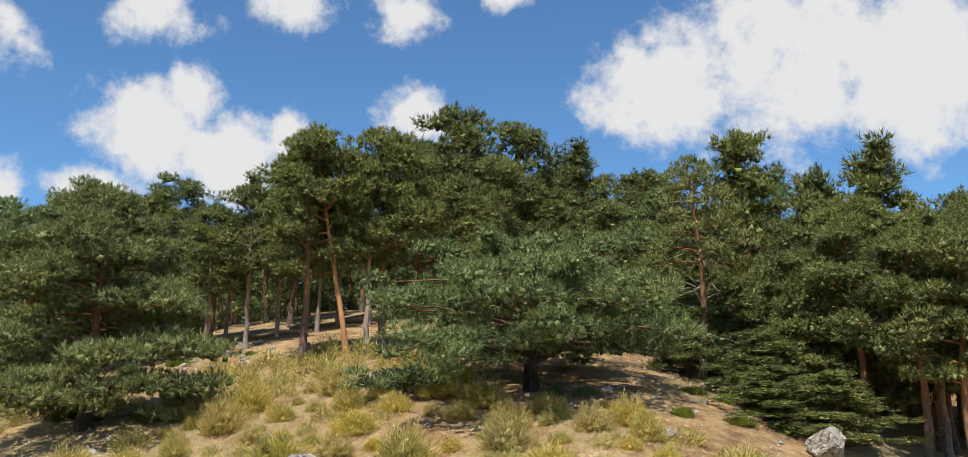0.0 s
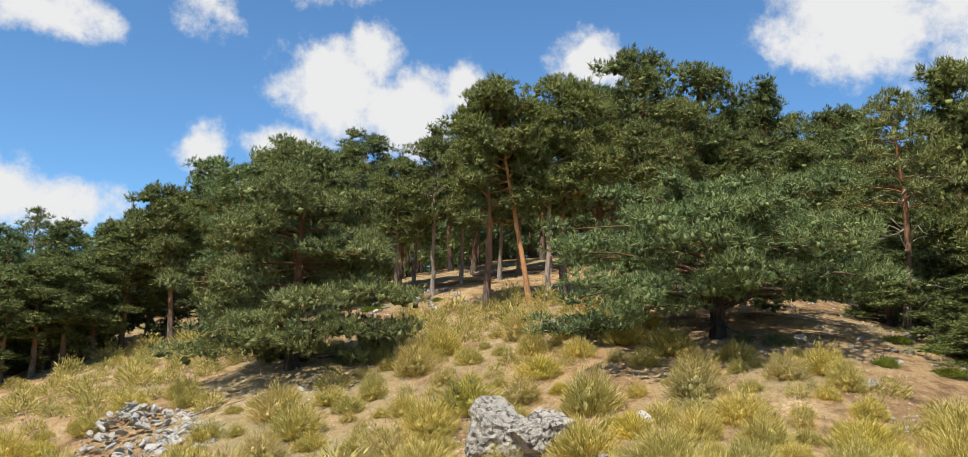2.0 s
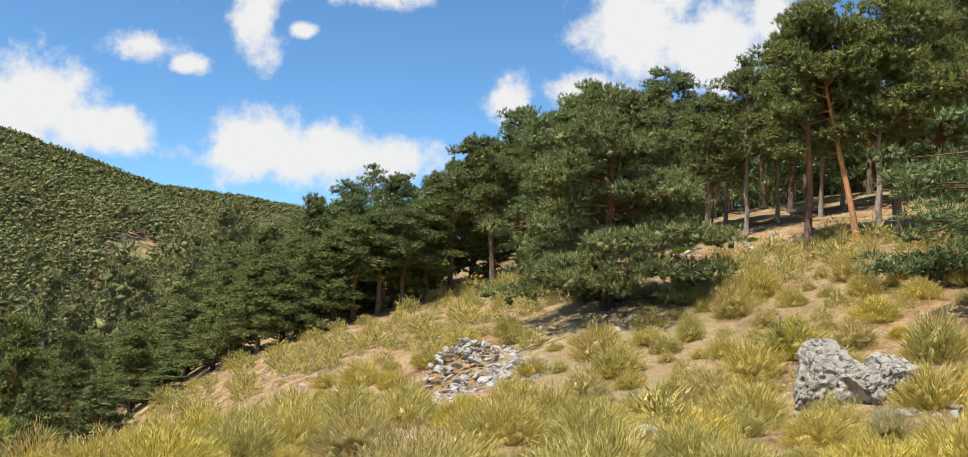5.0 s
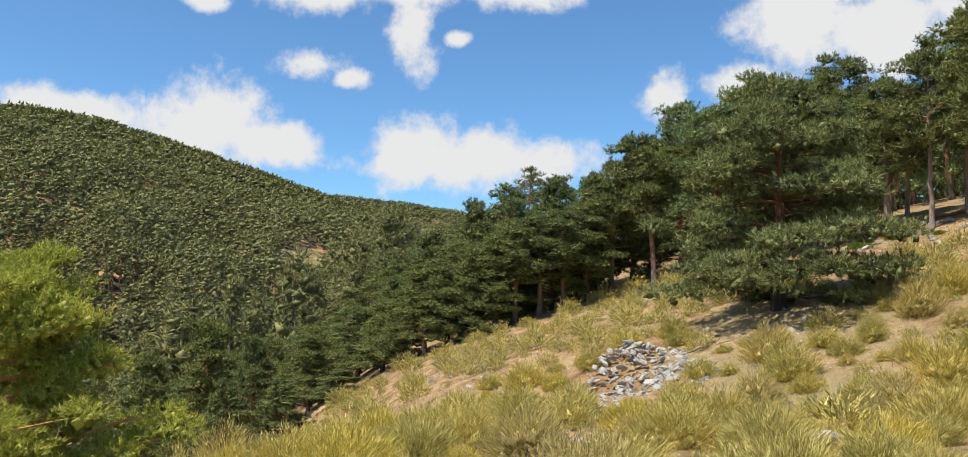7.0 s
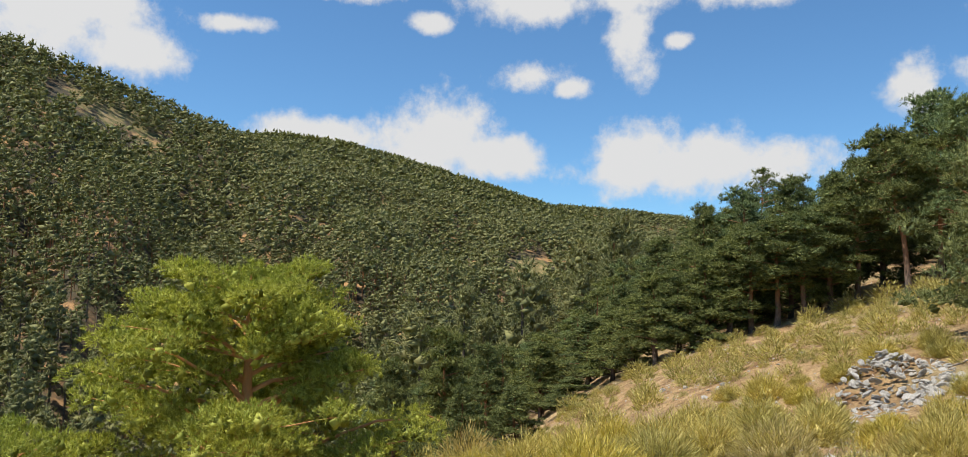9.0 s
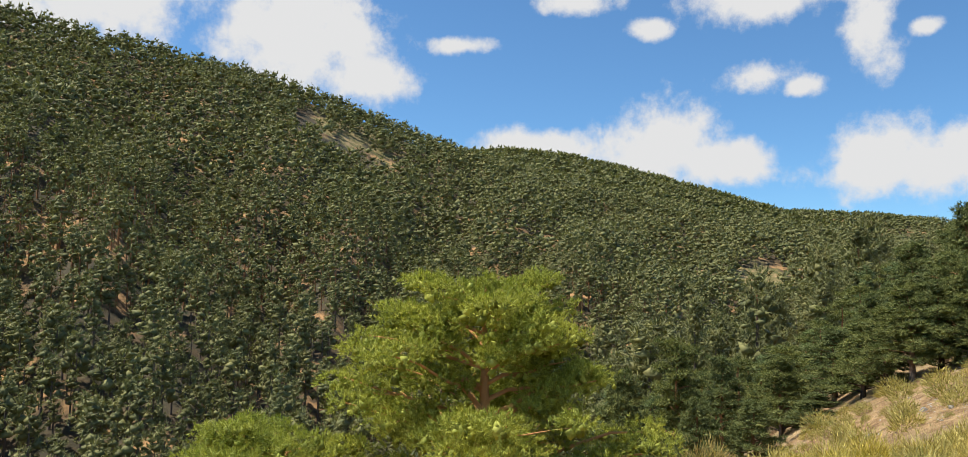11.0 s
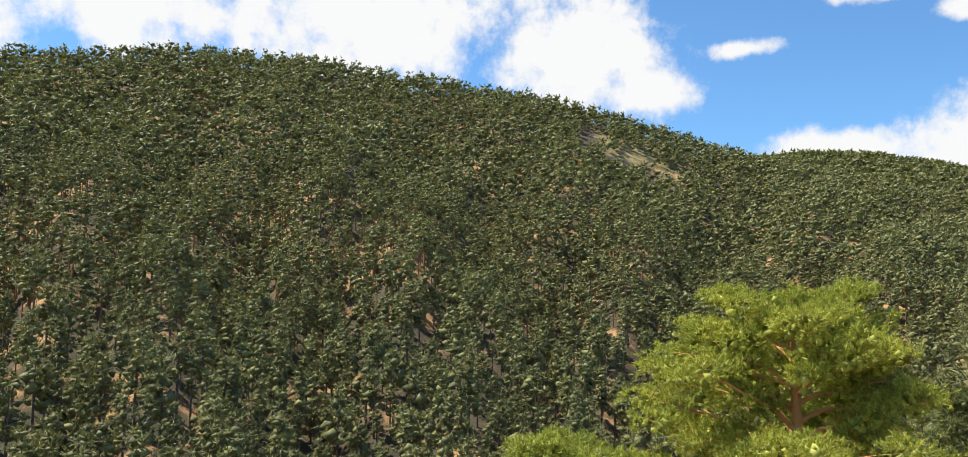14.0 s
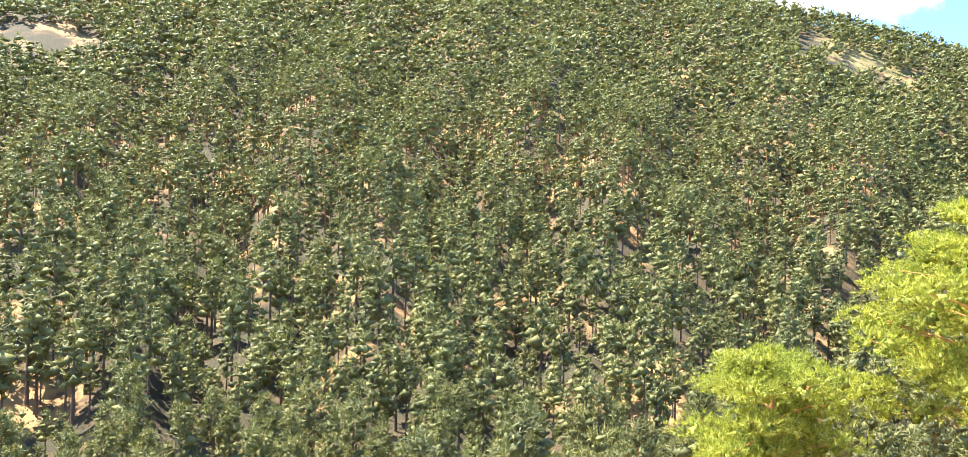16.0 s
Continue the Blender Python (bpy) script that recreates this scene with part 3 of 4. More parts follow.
# ---- the pine wood on the hill ----
TALL = [pine("pine_tree", 50 + k, h, b, r, p, nd, bk, limbs=lm, pads=3, tufts=tu, blade=bl, per=10 if k < 5 else 6, limb_parts=k < 5, trunk_r=tr, pad=(0.74, 0.4),
             dead=de, label=lb, group="pines of the hill wood")
        for k, (h, b, r, p, nd, bk, tr, lm, tu, bl, de, lb) in enumerate((
            (10.5, 4.2, 2.3, "tall", NEEDLE, BARK, 0.2, 24, 31, (0.19, 0.037), 5, "tall Scots pine with bare trunk and dense green crown"),
            (11.0, 5.0, 2.0, "tall", NEEDLE, BARK_GREY, 0.17, 22, 31, (0.19, 0.037), 5, "tall pine with grey trunk and narrow crown"),
            (9.5, 2.0, 2.5, "cone", NEEDLE, BARK, 0.2, 28, 31, (0.19, 0.037), 4, "conical pine with branches down to its lower trunk"),
            (10.0, 3.0, 2.6, "dome", NEEDLE_BLUE, BARK_DARK, 0.22, 26, 31, (0.19, 0.037), 4, "rounded blue-green pine with dark trunk"),
            (8.0, 0.7, 2.4, "cone", NEEDLE, BARK_DARK, 0.18, 28, 31, (0.19, 0.037), 0, "bushy dark green pine at the wood's edge"),
            (10.5, 2.2, 2.4, "tall", NEEDLE, BARK, 0.18, 15, 22, (0.27, 0.058), 2, "green pine deep in the hill wood"),
            (10.0, 0.6, 2.6, "cone", NEEDLE_BLUE, BARK_DARK, 0.18, 16, 22, (0.27, 0.058), 2, "dark pine deep in the hill wood"),
        ))]
BASE_H = (10.5, 11.0, 9.5, 10.0, 8.0, 10.5, 10.0)
placed = []


def plant(kind, az, d, top_el=None, height=None, turn=None, wide=1.0):
    """One more tree of the wood; its top reaches top_el degrees over the eye, or it has that height."""
    x, y = polar(az, d)
    g = ground_at(x, y)
    h = height or d * math.tan(radians(top_el)) + 1.6 - g
    s = h / BASE_H[kind]
    w = s * wide if s > 0.75 else 0.75 * wide
    m = pose(x, y, g - 0.1, 0, 0, random.uniform(0, 360) if turn is None else turn)
    src = TALL[kind]
    ob = copy_thing(src, m)
    ob.matrix_basis = m @ Matrix.Diagonal((w, w, s, 1))
    placed.append((float(x), float(y)))
    return ob


hill_wood = tagged(new("hill_wood"), "dense green pine wood behind the open slope", "forest", kind="stuff")


def plant_deep(kind, az, d, height):
    """One more tree deep in the wood, a part of it."""
    x, y = polar(az, d)
    s = height / BASE_H[kind]
    m = pose(x, y, ground_at(x, y) - 0.1, 0, 0, random.uniform(0, 360)) @ Matrix.Diagonal((max(s, 0.75), max(s, 0.75), s, 1))
    for piece in TALL[kind].children:
        ob = piece.copy()
        scene.collection.objects.link(ob)
        ob.parent, ob.matrix_basis = hill_wood, m @ piece.matrix_basis
    placed.append((float(x), float(y)))


# the pines round the clearing, and the leaning one
plant(0, -11.7, 37.0, 17.7)
plant(1, -7.8, 37.0, 17.6)
plant(0, -6.7, 38.0, 19.2)
plant(1, -15.3, 43.7, 15.5)
for az, d, el in ((-10.9, 47.0, 14.5), (-9.6, 49.0, 15.0), (-7.6, 48.0, 16.0), (-13.4, 47.0, 14.0), (-17.8, 45.0, 12.5), (-16.6, 49.0, 13.0)):
    plant(1, az, d, el)
leaner = stand(pine("pine_tree", 71, 10.2, 5.6, 2.0, "tall", NEEDLE, BARK_ORANGE, limbs=24, pads=3, tufts=30, blade=(0.19, 0.037), per=10, trunk_r=0.14,
                    pad=(0.7, 0.42), label="leaning Scots pine with bright orange trunk"), -8.9, 36.9)
leaner.matrix_basis = leaner.matrix_basis @ pose(0, 0, 0, 0, -10.5, 0)
for kind, az, d, el in ((0, -1.5, 43, 20.8), (0, 2.2, 42, 19.6), (2, 6.5, 42, 18.2), (0, 10.6, 46, 16.4), (2, 17.2, 40, 18.4), (2, 25.3, 37, 16.8),
                        (4, 21.5, 39, 15.6), (4, 14.0, 37, 13.0), (2, 29.8, 38, 13.4), (0, -12.6, 52, 16.6), (3, -4.2, 46, 18.6), (4, 20.0, 31, 9.0),
                        (0, 4.5, 37, 15.5), (2, 8.5, 36, 14.5), (0, 1.0, 37, 17.5), (2, 11.2, 36, 13.0)):
    plant(kind, az, d, el)
# the dark wood to the right of the spreading pine
for kind, az, d, el in ((4, 13.2, 33, 8.5), (4, 17.5, 30, 6.0), (2, 19.6, 35, 12.5), (0, 23.2, 31, 12.5), (2, 27.2, 33, 12.0), (0, 31.8, 28.5, 12.0),
                        (0, 23.6, 33, 13.8), (2, 33.5, 35, 13.0), (3, 12.0, 41, 14.8), (0, 26.4, 29.5, 11.5), (4, 16.0, 36, 9.5), (4, 19.0, 38, 11.0), (4, 21.8, 35, 9.0), (0, 28.5, 37, 12.2), (0, 24.5, 36, 13.5), (4, 15.0, 41, 11.5), (4, 18.0, 27.5, 3.8), (4, 21.8, 27.0, 3.4), (0, 28.8, 28.0, 11.5), (0, 30.6, 30.0, 12.0), (1, 27.6, 31.5, 12.0),
                        (0, 27.9, 34, 12.0), (0, 29.9, 35, 12.6), (4, 25.6, 40, 11.0), (4, 31.5, 40, 11.0), (4, 22.5, 41, 11.5), (0, 33.0, 31, 12.0)):
    plant(kind, az, d, el)
# the wood's edge down the slope
for kind, az, d, el in ((3, -25.0, 43, 14.6), (2, -21.5, 44, 14.2), (3, -28.0, 42, 12.6), (0, -17.6, 48, 13.8), (4, -35.5, 47, 8.6),
                        (2, -38.0, 50, 8.4), (3, -40.8, 50, 7.6), (4, -43.4, 51, 6.8), (2, -46.2, 54, 4.6), (4, -48.6, 52, 1.6), (4, -44.6, 48, 1.6),
                        (4, -36.6, 45, 5.6), (4, -41.6, 47.5, 3.2), (4, -39.4, 46.5, 5.0),
                        (2, -50.6, 56, -2.4), (4, -53.8, 50, -2.2), (2, -57.3, 52, -2.4), (2, -60.1, 55, -1.4), (4, -63.5, 50, -3.4), (4, -51.8, 46, -4.4),
                        (4, -27.0, 46, 8.0), (4, -29.6, 47, 7.6), (4, -33.0, 47, 6.6), (4, -22.6, 48, 8.5), (4, -19.4, 50, 8.0), (4, -28.2, 52, 9.0), (4, -55.6, 43, -5.0), (4, -59.0, 44, -5.0)):
    plant(kind, az, d, el)

for kind, az, d, el in ((0, -34.4, 44.0, 8.0), (2, -36.0, 42.6, 6.6), (0, -37.6, 41.6, 6.2), (4, -38.3, 43.0, 5.0), (0, -39.2, 41.4, 5.8), (0, -40.6, 41.6, 5.2), (2, -42.0, 41.8, 4.6),
                        (4, -43.5, 41.6, 3.4), (0, -44.2, 43.5, 4.0), (4, -45.2, 42.0, 2.4), (2, -46.6, 42.4, 2.2), (4, -47.9, 44.0, 1.0), (4, -49.2, 46.4, 0.2), (2, -50.8, 50.0, -0.4),
                        (2, -33.0, 46.5, 9.0), (0, -29.8, 44.0, 10.5), (4, -41.3, 44.5, 5.5)):
    plant(kind, az, d, el)
slanter = plant(0, -31.6, 42.5, 11.3)
slanter.matrix_basis = slanter.matrix_basis @ pose(0, 0, 0, 0, 0, -slanter.matrix_basis.to_euler().z * 57.2958) @ pose(0, 0, 0, 0, -8.0, 0)
SKY_AZ = (-75, -60, -52, -49.3, -46.7, -44, -40.5, -38, -36, -33.6, -31, -28.7, -26.3, -23.4, -20, -17, -14.7, -13.5, -11, -7, -4, -1.9, 2, 4.1, 7.1, 8.7, 10.8, 13.1, 15, 17.2, 19.5, 22.3, 25, 26.5, 28.1, 40)
SKY_EL = (-5, -3.0, -0.5, 3.0, 4.8, 6.4, 7.6, 8.1, 9.0, 10.8, 11.5, 13.2, 14.4, 14.8, 13.8, 14.1, 14.6, 17.0, 18.0, 19.0, 19.8, 20.8, 19.6, 18.2, 18.2, 16.0, 16.6, 14.8, 15.2, 18.2, 15.8, 13.8, 16.4, 13.6, 12.4, 13)
deep = 0
for i in range(6000):
    az = random.uniform(-64, 42)
    edge = float(np.interp(az, (-62, -48, -30, -20, -17, -7, -3, 12, 18, 40), (52, 54, 50, 49, 54, 52, 45, 43, 38, 34)))
    d = edge + 36 * random.random() ** 1.2
    x, y = polar(az, d)
    if min((math.hypot(x - a, y - b) for a, b in placed), default=9) < 2.7 + 0.02 * (d - 30):
        continue
    sky_h = d * math.tan(radians(float(np.interp(az, SKY_AZ, SKY_EL)) - random.uniform(0.3, 1.5))) + 1.6 - ground_at(x, y)
    h = min(random.uniform(8.0, 11.5), sky_h)
    if h < 4.5:
        continue
    plant_deep(random.choice((5, 5, 6)), az, d, h)
    deep += 1
    if deep > 170:
        break
for i in range(6000):
    az, d = random.uniform(-32, 4), random.uniform(55, 90)
    x, y = polar(az, d)
    if min(math.hypot(x - a, y - b) for a, b in placed) < 2.6:
        continue
    sky_h = d * math.tan(radians(float(np.interp(az, SKY_AZ, SKY_EL)) - random.uniform(0.5, 2.5))) + 1.6 - ground_at(x, y)
    h = min(random.uniform(6.0, 10.0), sky_h)
    if h < 3.5:
        continue
    plant_deep(6, az, d, h)
    deep += 1
    if deep > 250:
        break
print("wood", len(placed))
# the masters take places of their own in the wood
for src, az, d in zip(TALL, (-1.0, -20.0, 12.0, -30.0, 33.0, 5.0, -10.0), (60.0, 62.0, 52.0, 60.0, 45.0, 65.0, 70.0)):
    stand(src, az, d)
x, y = polar(-39.7, 62.0)
star = pine("pine_tree", 91, 62 * math.tan(radians(8.9)) + 1.6 - ground_at(x, y), 6.0, 1.7, "cone", NEEDLE, BARK, limbs=15, pads=2, tufts=12,
            blade=(0.2, 0.04), per=6, trunk_r=0.12, pad=(0.5, 0.15), rise=0.2, label="slender pine with thin tiered top")
stand(star, -39.7, 62.0)


# ---- the woods across the valley ----
def far_tree(rng, pads, tufts, per, blade, wide, spire, solid=0.62):
    """One far pine, ten metres high, its foot at the origin: pads of fine sprays round the stem, narrowing to the top, each over a small ragged core."""
    low = rng.uniform(0.26, 0.46)
    s_ = (np.arange(pads) + rng.uniform(0.1, 0.7, pads)) / pads
    prof = 1.0 - 0.85 * s_ ** 1.1 if spire else np.where(s_ < 0.35, 0.75 + 0.7 * s_, 1.0 - 0.74 * ((s_ - 0.35) / 0.65) ** 1.6)
    ang = np.arange(pads) * 2.4 + rng.normal(0, 0.6, pads)
    off = rng.uniform(0.35, 1.05, pads) * prof * 1.5
    c = np.stack([off * np.cos(ang), off * np.sin(ang), 10 * (low + (0.94 - low) * s_)], 1)
    rad = (0.45 + 0.55 * prof) * rng.uniform(0.75, 1.2, pads) * 3.9 / pads ** 0.42
    core = clumps(rng, c, np.tile([0.0, 0.0, 1.0], (pads, 1)) + rng.normal(0, 0.2, (pads, 3)), rad * solid, 0.35, 0.6)
    pick = np.repeat(np.arange(pads), tufts)
    d = rng.normal(0, 1, (len(pick), 3))
    d[:, 2] = np.where(d[:, 2] < -0.3, -d[:, 2], d[:, 2])
    d = unit(d)
    p = c[pick] + d * rad[pick][:, None] * np.array([1.0, 1.0, 0.62]) * rng.uniform(0.6, 1.05, (len(pick), 1))
    sprays = blades(rng, p, 0.6 * d + np.array([0, 0, 0.3]), d + np.array([0, 0, 0.8]), per, blade, wide, 0.65, 0.35)
    return join([core, sprays])


FAR_N = 14
rng = np.random.default_rng(5)
mid_kinds = [far_tree(rng, 26, 10, 5, 0.46, 0.09, k % 3 == 2, 0.52) for k in range(6)]
far_kinds = [far_tree(rng, 13, 6, 4, 0.58, 0.15, k % 4 == 3) for k in range(FAR_N)]
dim_kinds = [far_tree(rng, 7, 3, 4, 0.85, 0.34, k % 4 == 3, 0.55) for k in range(FAR_N)]
faint_kinds = [far_tree(rng, 3, 3, 3, 1.3, 0.6, k % 3 == 2, 0.62) for k in range(FAR_N)]
tiny_kinds = [far_tree(rng, 2, 3, 2, 2.0, 1.1, False, 0.7) for k in range(FAR_N)]
trunk_v, trunk_q = tube([(0, 0, -0.6), (0, 0, 4.5), (0, 0, 8.0)], [0.2, 0.15, 0.05], 4)
trunk_f = np.concatenate([trunk_q[:, [0, 1, 2]], trunk_q[:, [0, 2, 3]]])


def bare_spot(az, r, el):
    """Grassy clearings on the mountain."""
    return any(((az - a) / w) ** 2 + ((el - e) / h) ** 2 < 1 for a, e, w, h in CLEARINGS)


def scatter_woods():
    tv, tf, cv, cf, nt_, nc = [], [], [], [], 0, 0
    near_trees = []
    rng = np.random.default_rng(8)
    places = []
    for step, inner_r, outer_r in ((5.7, 62, 300), (5.6, 300, 770)):
        for gx in np.arange(-770, 60, step):
            for gy in np.arange(-560, 620, step):
                px, py = gx + rng.uniform(-2.4, 2.4), gy + rng.uniform(-2.4, 2.4)
                if inner_r <= math.hypot(px, py) < outer_r:
                    places.append((px, py))
    for x, y in places:
        r, az = math.hypot(x, y), math.degrees(math.atan2(x, y))
        if not (62 < r < 770 and -138 < az < -38):
            continue
        if az > -66 and r < 100:
            continue
        if r > 170 and noise.noise((x * 0.02, y * 0.02, 3.0)) + 0.5 * noise.noise((x * 0.06, y * 0.06, 7.0)) < -0.75:
            continue
        if 140 < r < 380 and noise.noise((x * 0.035, y * 0.035, 11.0)) > 0.12 and rng.uniform() < (0.42 if az < -82 else 0.2):
            continue
        g = ground_at(x, y)
        el = math.degrees(math.atan2(g - 1.6 + 2, r))
        if bare_spot(az, r, el) or r > 710 + 1.5 * (az + 100) or (az > -47 and el < 1.5):
            continue
        s = rng.uniform(0.6, 1.42) * (1.36 if r < 300 else 1.22)
        if r < 110 and az < -70:
            s = min(s, (1.6 + r * math.tan(radians(-7.5)) - g) / 10.5)
            if s < 0.3:
                continue
        a = rng.uniform(0, 6.283)
        if r < 84:
            near_trees.append((r, float(x), float(y), g, s, math.degrees(a)))
            continue
        v, f = mid_kinds[rng.integers(6)] if r < 150 else (far_kinds if r < 300 else dim_kinds if r < 450 else faint_kinds)[rng.integers(FAR_N)]
        ca, sa = math.cos(a), math.sin(a)
        rot = np.array([[ca, sa, 0], [-sa, ca, 0], [0, 0, 1]]) * np.array([s * rng.uniform(0.85, 1.2) * (1.0 if r < 300 else 1.12)] * 2 + [s * 1.1])
        p = np.array([x, y, g - (1.6 * s if r >= 400 else 0.0)])
        cv.append(v @ rot + p)
        cf.append(f + nc)
        nc += len(v)
        if r < 400:
            tv.append(trunk_v @ rot + p)
            tf.append(trunk_f + nt_)
            nt_ += len(trunk_v)
    # the far ridges
    for ridge_r, lo, hi, count in ((1150, -76, -46, 3200), (1900, -58, -32, 2600)):
        for i in range(count):
            az = rng.uniform(lo, hi)
            r = ridge_r - 130 * rng.uniform(-0.1, 1) ** 2 * (1 if ridge_r < 1500 else 1.4)
            x, y = polar(az, r)
            v, f = tiny_kinds[rng.integers(FAR_N)]
            s = rng.uniform(0.9, 1.4)
            cv.append(v * np.array([2.0, 2.0, 1.5]) * s + np.array([x, y, ground_at(x, y) - 6.0 * s]))
            cf.append(f + nc)
            nc += len(v)
    woods = tagged(new("far_woods"), "dense dark green pine forest covering the mountainside", "forest", kind="stuff")
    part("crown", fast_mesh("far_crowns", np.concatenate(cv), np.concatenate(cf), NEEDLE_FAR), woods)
    part("trunk", fast_mesh("far_trunks", np.concatenate(tv), np.concatenate(tf), BARK), woods)
    print("far", nc // 3, "near", len(near_trees))
    return near_trees


valley = scatter_woods()
VALLEY = []
for k, (v, f) in enumerate(mid_kinds):
    root = new("pine_tree")
    part("trunk", fast_mesh("trunk", trunk_v, trunk_q, BARK, True), root)
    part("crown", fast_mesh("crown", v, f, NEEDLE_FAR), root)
    VALLEY.append(tagged(root, "pine of the valley wood with green crown and thin trunk", "tree", "pines of the valley wood"))
valley.sort()
for i, (r, x, y, g, s, a) in enumerate(valley):
    m = pose(x, y, g, 0, 0, a)
    ob = VALLEY[i] if i < len(VALLEY) else copy_thing(VALLEY[i % 6], m)
    ob.matrix_basis = m @ Matrix.Diagonal((s, s, s, 1))


# ---- shrubs ----
def broom_mesh(rng, seed, count, flat, width, length):
    """Fine upright twigs whose tips fill a lumpy mound, some standing out of it."""
    d = unit(rng.normal(0, 1, (count, 3)) * np.array([1, 1, 0.8]))
    d[:, 2] = np.abs(d[:, 2])
    ang = np.arctan2(d[:, 1:2], d[:, 0:1])
    lump = 1 + 0.18 * np.sin(3 * ang + seed) * np.sin(4 * d[:, 2:] + seed) + 0.12 * np.sin(7 * ang + 2 * seed) * (1 - d[:, 2:])
    lump = lump + 0.12 * np.sin(9 * d[:, :1] + 3 * seed) * np.sin(8 * d[:, 1:2] + seed)
    inner = rng.uniform(0.25, 1.0, (count, 1)) ** 0.35 * (1 + 0.12 * rng.random((count, 1)) ** 4)
    tip = d * np.array([0.5, 0.5, flat * 0.95]) * inner * lump
    w = unit(d * np.array([0.75, 0.75, 0.4]) + np.array([0, 0, 0.6]))
    return d, blades(rng, tip - w * length, w, d + np.array([0, 0, 0.6]), 1, length, width, 0.25, 0.6)


def broom(seed, mat, count, label="", flat=0.75, width=0.012, length=0.17):
    """A mound of fine upright twigs, one metre across and about as high as flat."""
    rng = np.random.default_rng(seed)
    d, fringe = broom_mesh(rng, seed, count, flat, width, length)
    ways = unit(d[:60] + np.array([0, 0, 0.6]))
    sv, sf = blades(rng, rng.normal(0, 0.09, (60, 3)) * np.array([1, 1, 0]), ways, d[:60], 1, 0.36, 0.014, 0.1)
    k = 26
    thick = clumps(rng, d[60:60 + k] * np.array([0.24, 0.24, flat * 0.4]), np.tile([0.0, 0.0, 1.0], (k, 1)), rng.uniform(0.08, 0.12, k), 0.4, 1.2)
    root = new("broom_shrub")
    part("crown", fast_mesh("crown", *join([fringe, thick]), mat), root)
    part("woody_base", fast_mesh("woody_base", sv, sf, BARK), root, "brown woody stems")
    return tagged(root, label, "shrub", "broom shrubs on the slope")


LABELS = ("yellow-green broom shrub on dry soil", "tall yellow-green broom shrub on dry soil", "golden dry broom shrub on the slope",
          "half-dead brownish broom shrub", "wide low broom shrub on the slope")
LOOKS = tuple(zip((BROOM, BROOM, BROOM_GOLD, BROOM_DRY, BROOM), LABELS, (0.78, 0.95, 0.75, 0.9, 0.62)))
NEAR_BROOM = [broom(201 + k, m, 8000 if k != 3 else 5600, lb, fl, 0.0075, 0.09) for k, (m, lb, fl) in enumerate(LOOKS)]
MID_BROOM = [broom(211 + k, m, 4200 if k != 3 else 3000, lb, fl, 0.0115, 0.12) for k, (m, lb, fl) in enumerate(LOOKS)]
used = set()
spots, shrub_count = [], 0
KEEP_CLEAR = [polar(-10.6, 18.6) + (1.5,), polar(-8.9, 17.4) + (1.0,), polar(-33.3, 26.3) + (2.1,), polar(-33.6, 23.4) + (1.1,), polar(-27.5, 23.5) + (0.9,), polar(-20.0, 17.0) + (1.0,),
              polar(-24.2, 30.0) + (2.9,), polar(3.0, 27.0) + (1.5,), polar(-6.0, 16.0) + (1.2,)]
far_v, far_f, far_n = [], [], 0
frng = np.random.default_rng(77)
for i in range(16000):
    az, d = random.uniform(-68, 22), 8.5 + 38 * random.random() ** 0.85
    x, y = polar(az, d)
    lip = -0.79 * x - 0.61 * y - 6.2
    far_edge = float(np.interp(az, (-66, -48, -45, -38, -35, -33, -26, -22, -16, -10, -2, 2, 8, 12, 22), (48, 42, 40.5, 40, 41.5, 43, 40, 36, 40, 40, 30, 25, 25, 23, 20)))
    if lip > 7.0 or d > far_edge or any(math.hypot(x - a, y - b) < c for a, b, c in KEEP_CLEAR):
        continue
    bare = noise.noise((x * 0.16, y * 0.16, 1.5)) + 0.4 * noise.noise((x * 0.4, y * 0.4, 4.0))
    full = (-19 < az < 12 and 18.5 < d < 26) or (-32 < az < -20 and 25.5 < d < 34)
    if bare > (0.6 if lip > -9 and az < -28 else 0.55 if full else 0.42) or (d > 29 and az > -22 and bare > -0.16):
        continue
    size = random.uniform(0.9, 1.85) if random.random() < 0.8 else random.uniform(0.5, 0.8)
    if any(math.hypot(x - a, y - b) < 0.43 * (size + s) for a, b, s in spots):
        continue
    spots.append((x, y, size))
    kind = random.choices((0, 1, 2, 3, 4), (4, 3, 4 if az < -38 else 1.2, 1.5, 3))[0]
    m = pose(x, y, ground_at(x, y) - 0.06, 0, 0, random.uniform(0, 360))
    stretch = Matrix.Diagonal((size, size * random.uniform(0.85, 1.15), size * random.uniform(0.62, 0.85), 1))
    if d < 30 and shrub_count < 300:
        src = (NEAR_BROOM if d < 17 else MID_BROOM)[kind]
        if src in used:
            ob = copy_thing(src, m)
        else:
            ob = src
            used.add(src)
        ob.matrix_basis = m @ stretch
        shrub_count += 1
    else:
        v = np.c_[broom_mesh(frng, i, 700, 0.8, 0.027, 0.13)[1][0], np.ones(2100)] @ np.array(m @ stretch).T
        far_v.append(v[:, :3])
        far_f.append(np.arange(2100).reshape(-1, 3) + far_n)
        far_n += 2100
for src in NEAR_BROOM + MID_BROOM:
    if src not in used:
        stand(src, -30.0 - 2.0 * len(used), 20.0)
        used.add(src)
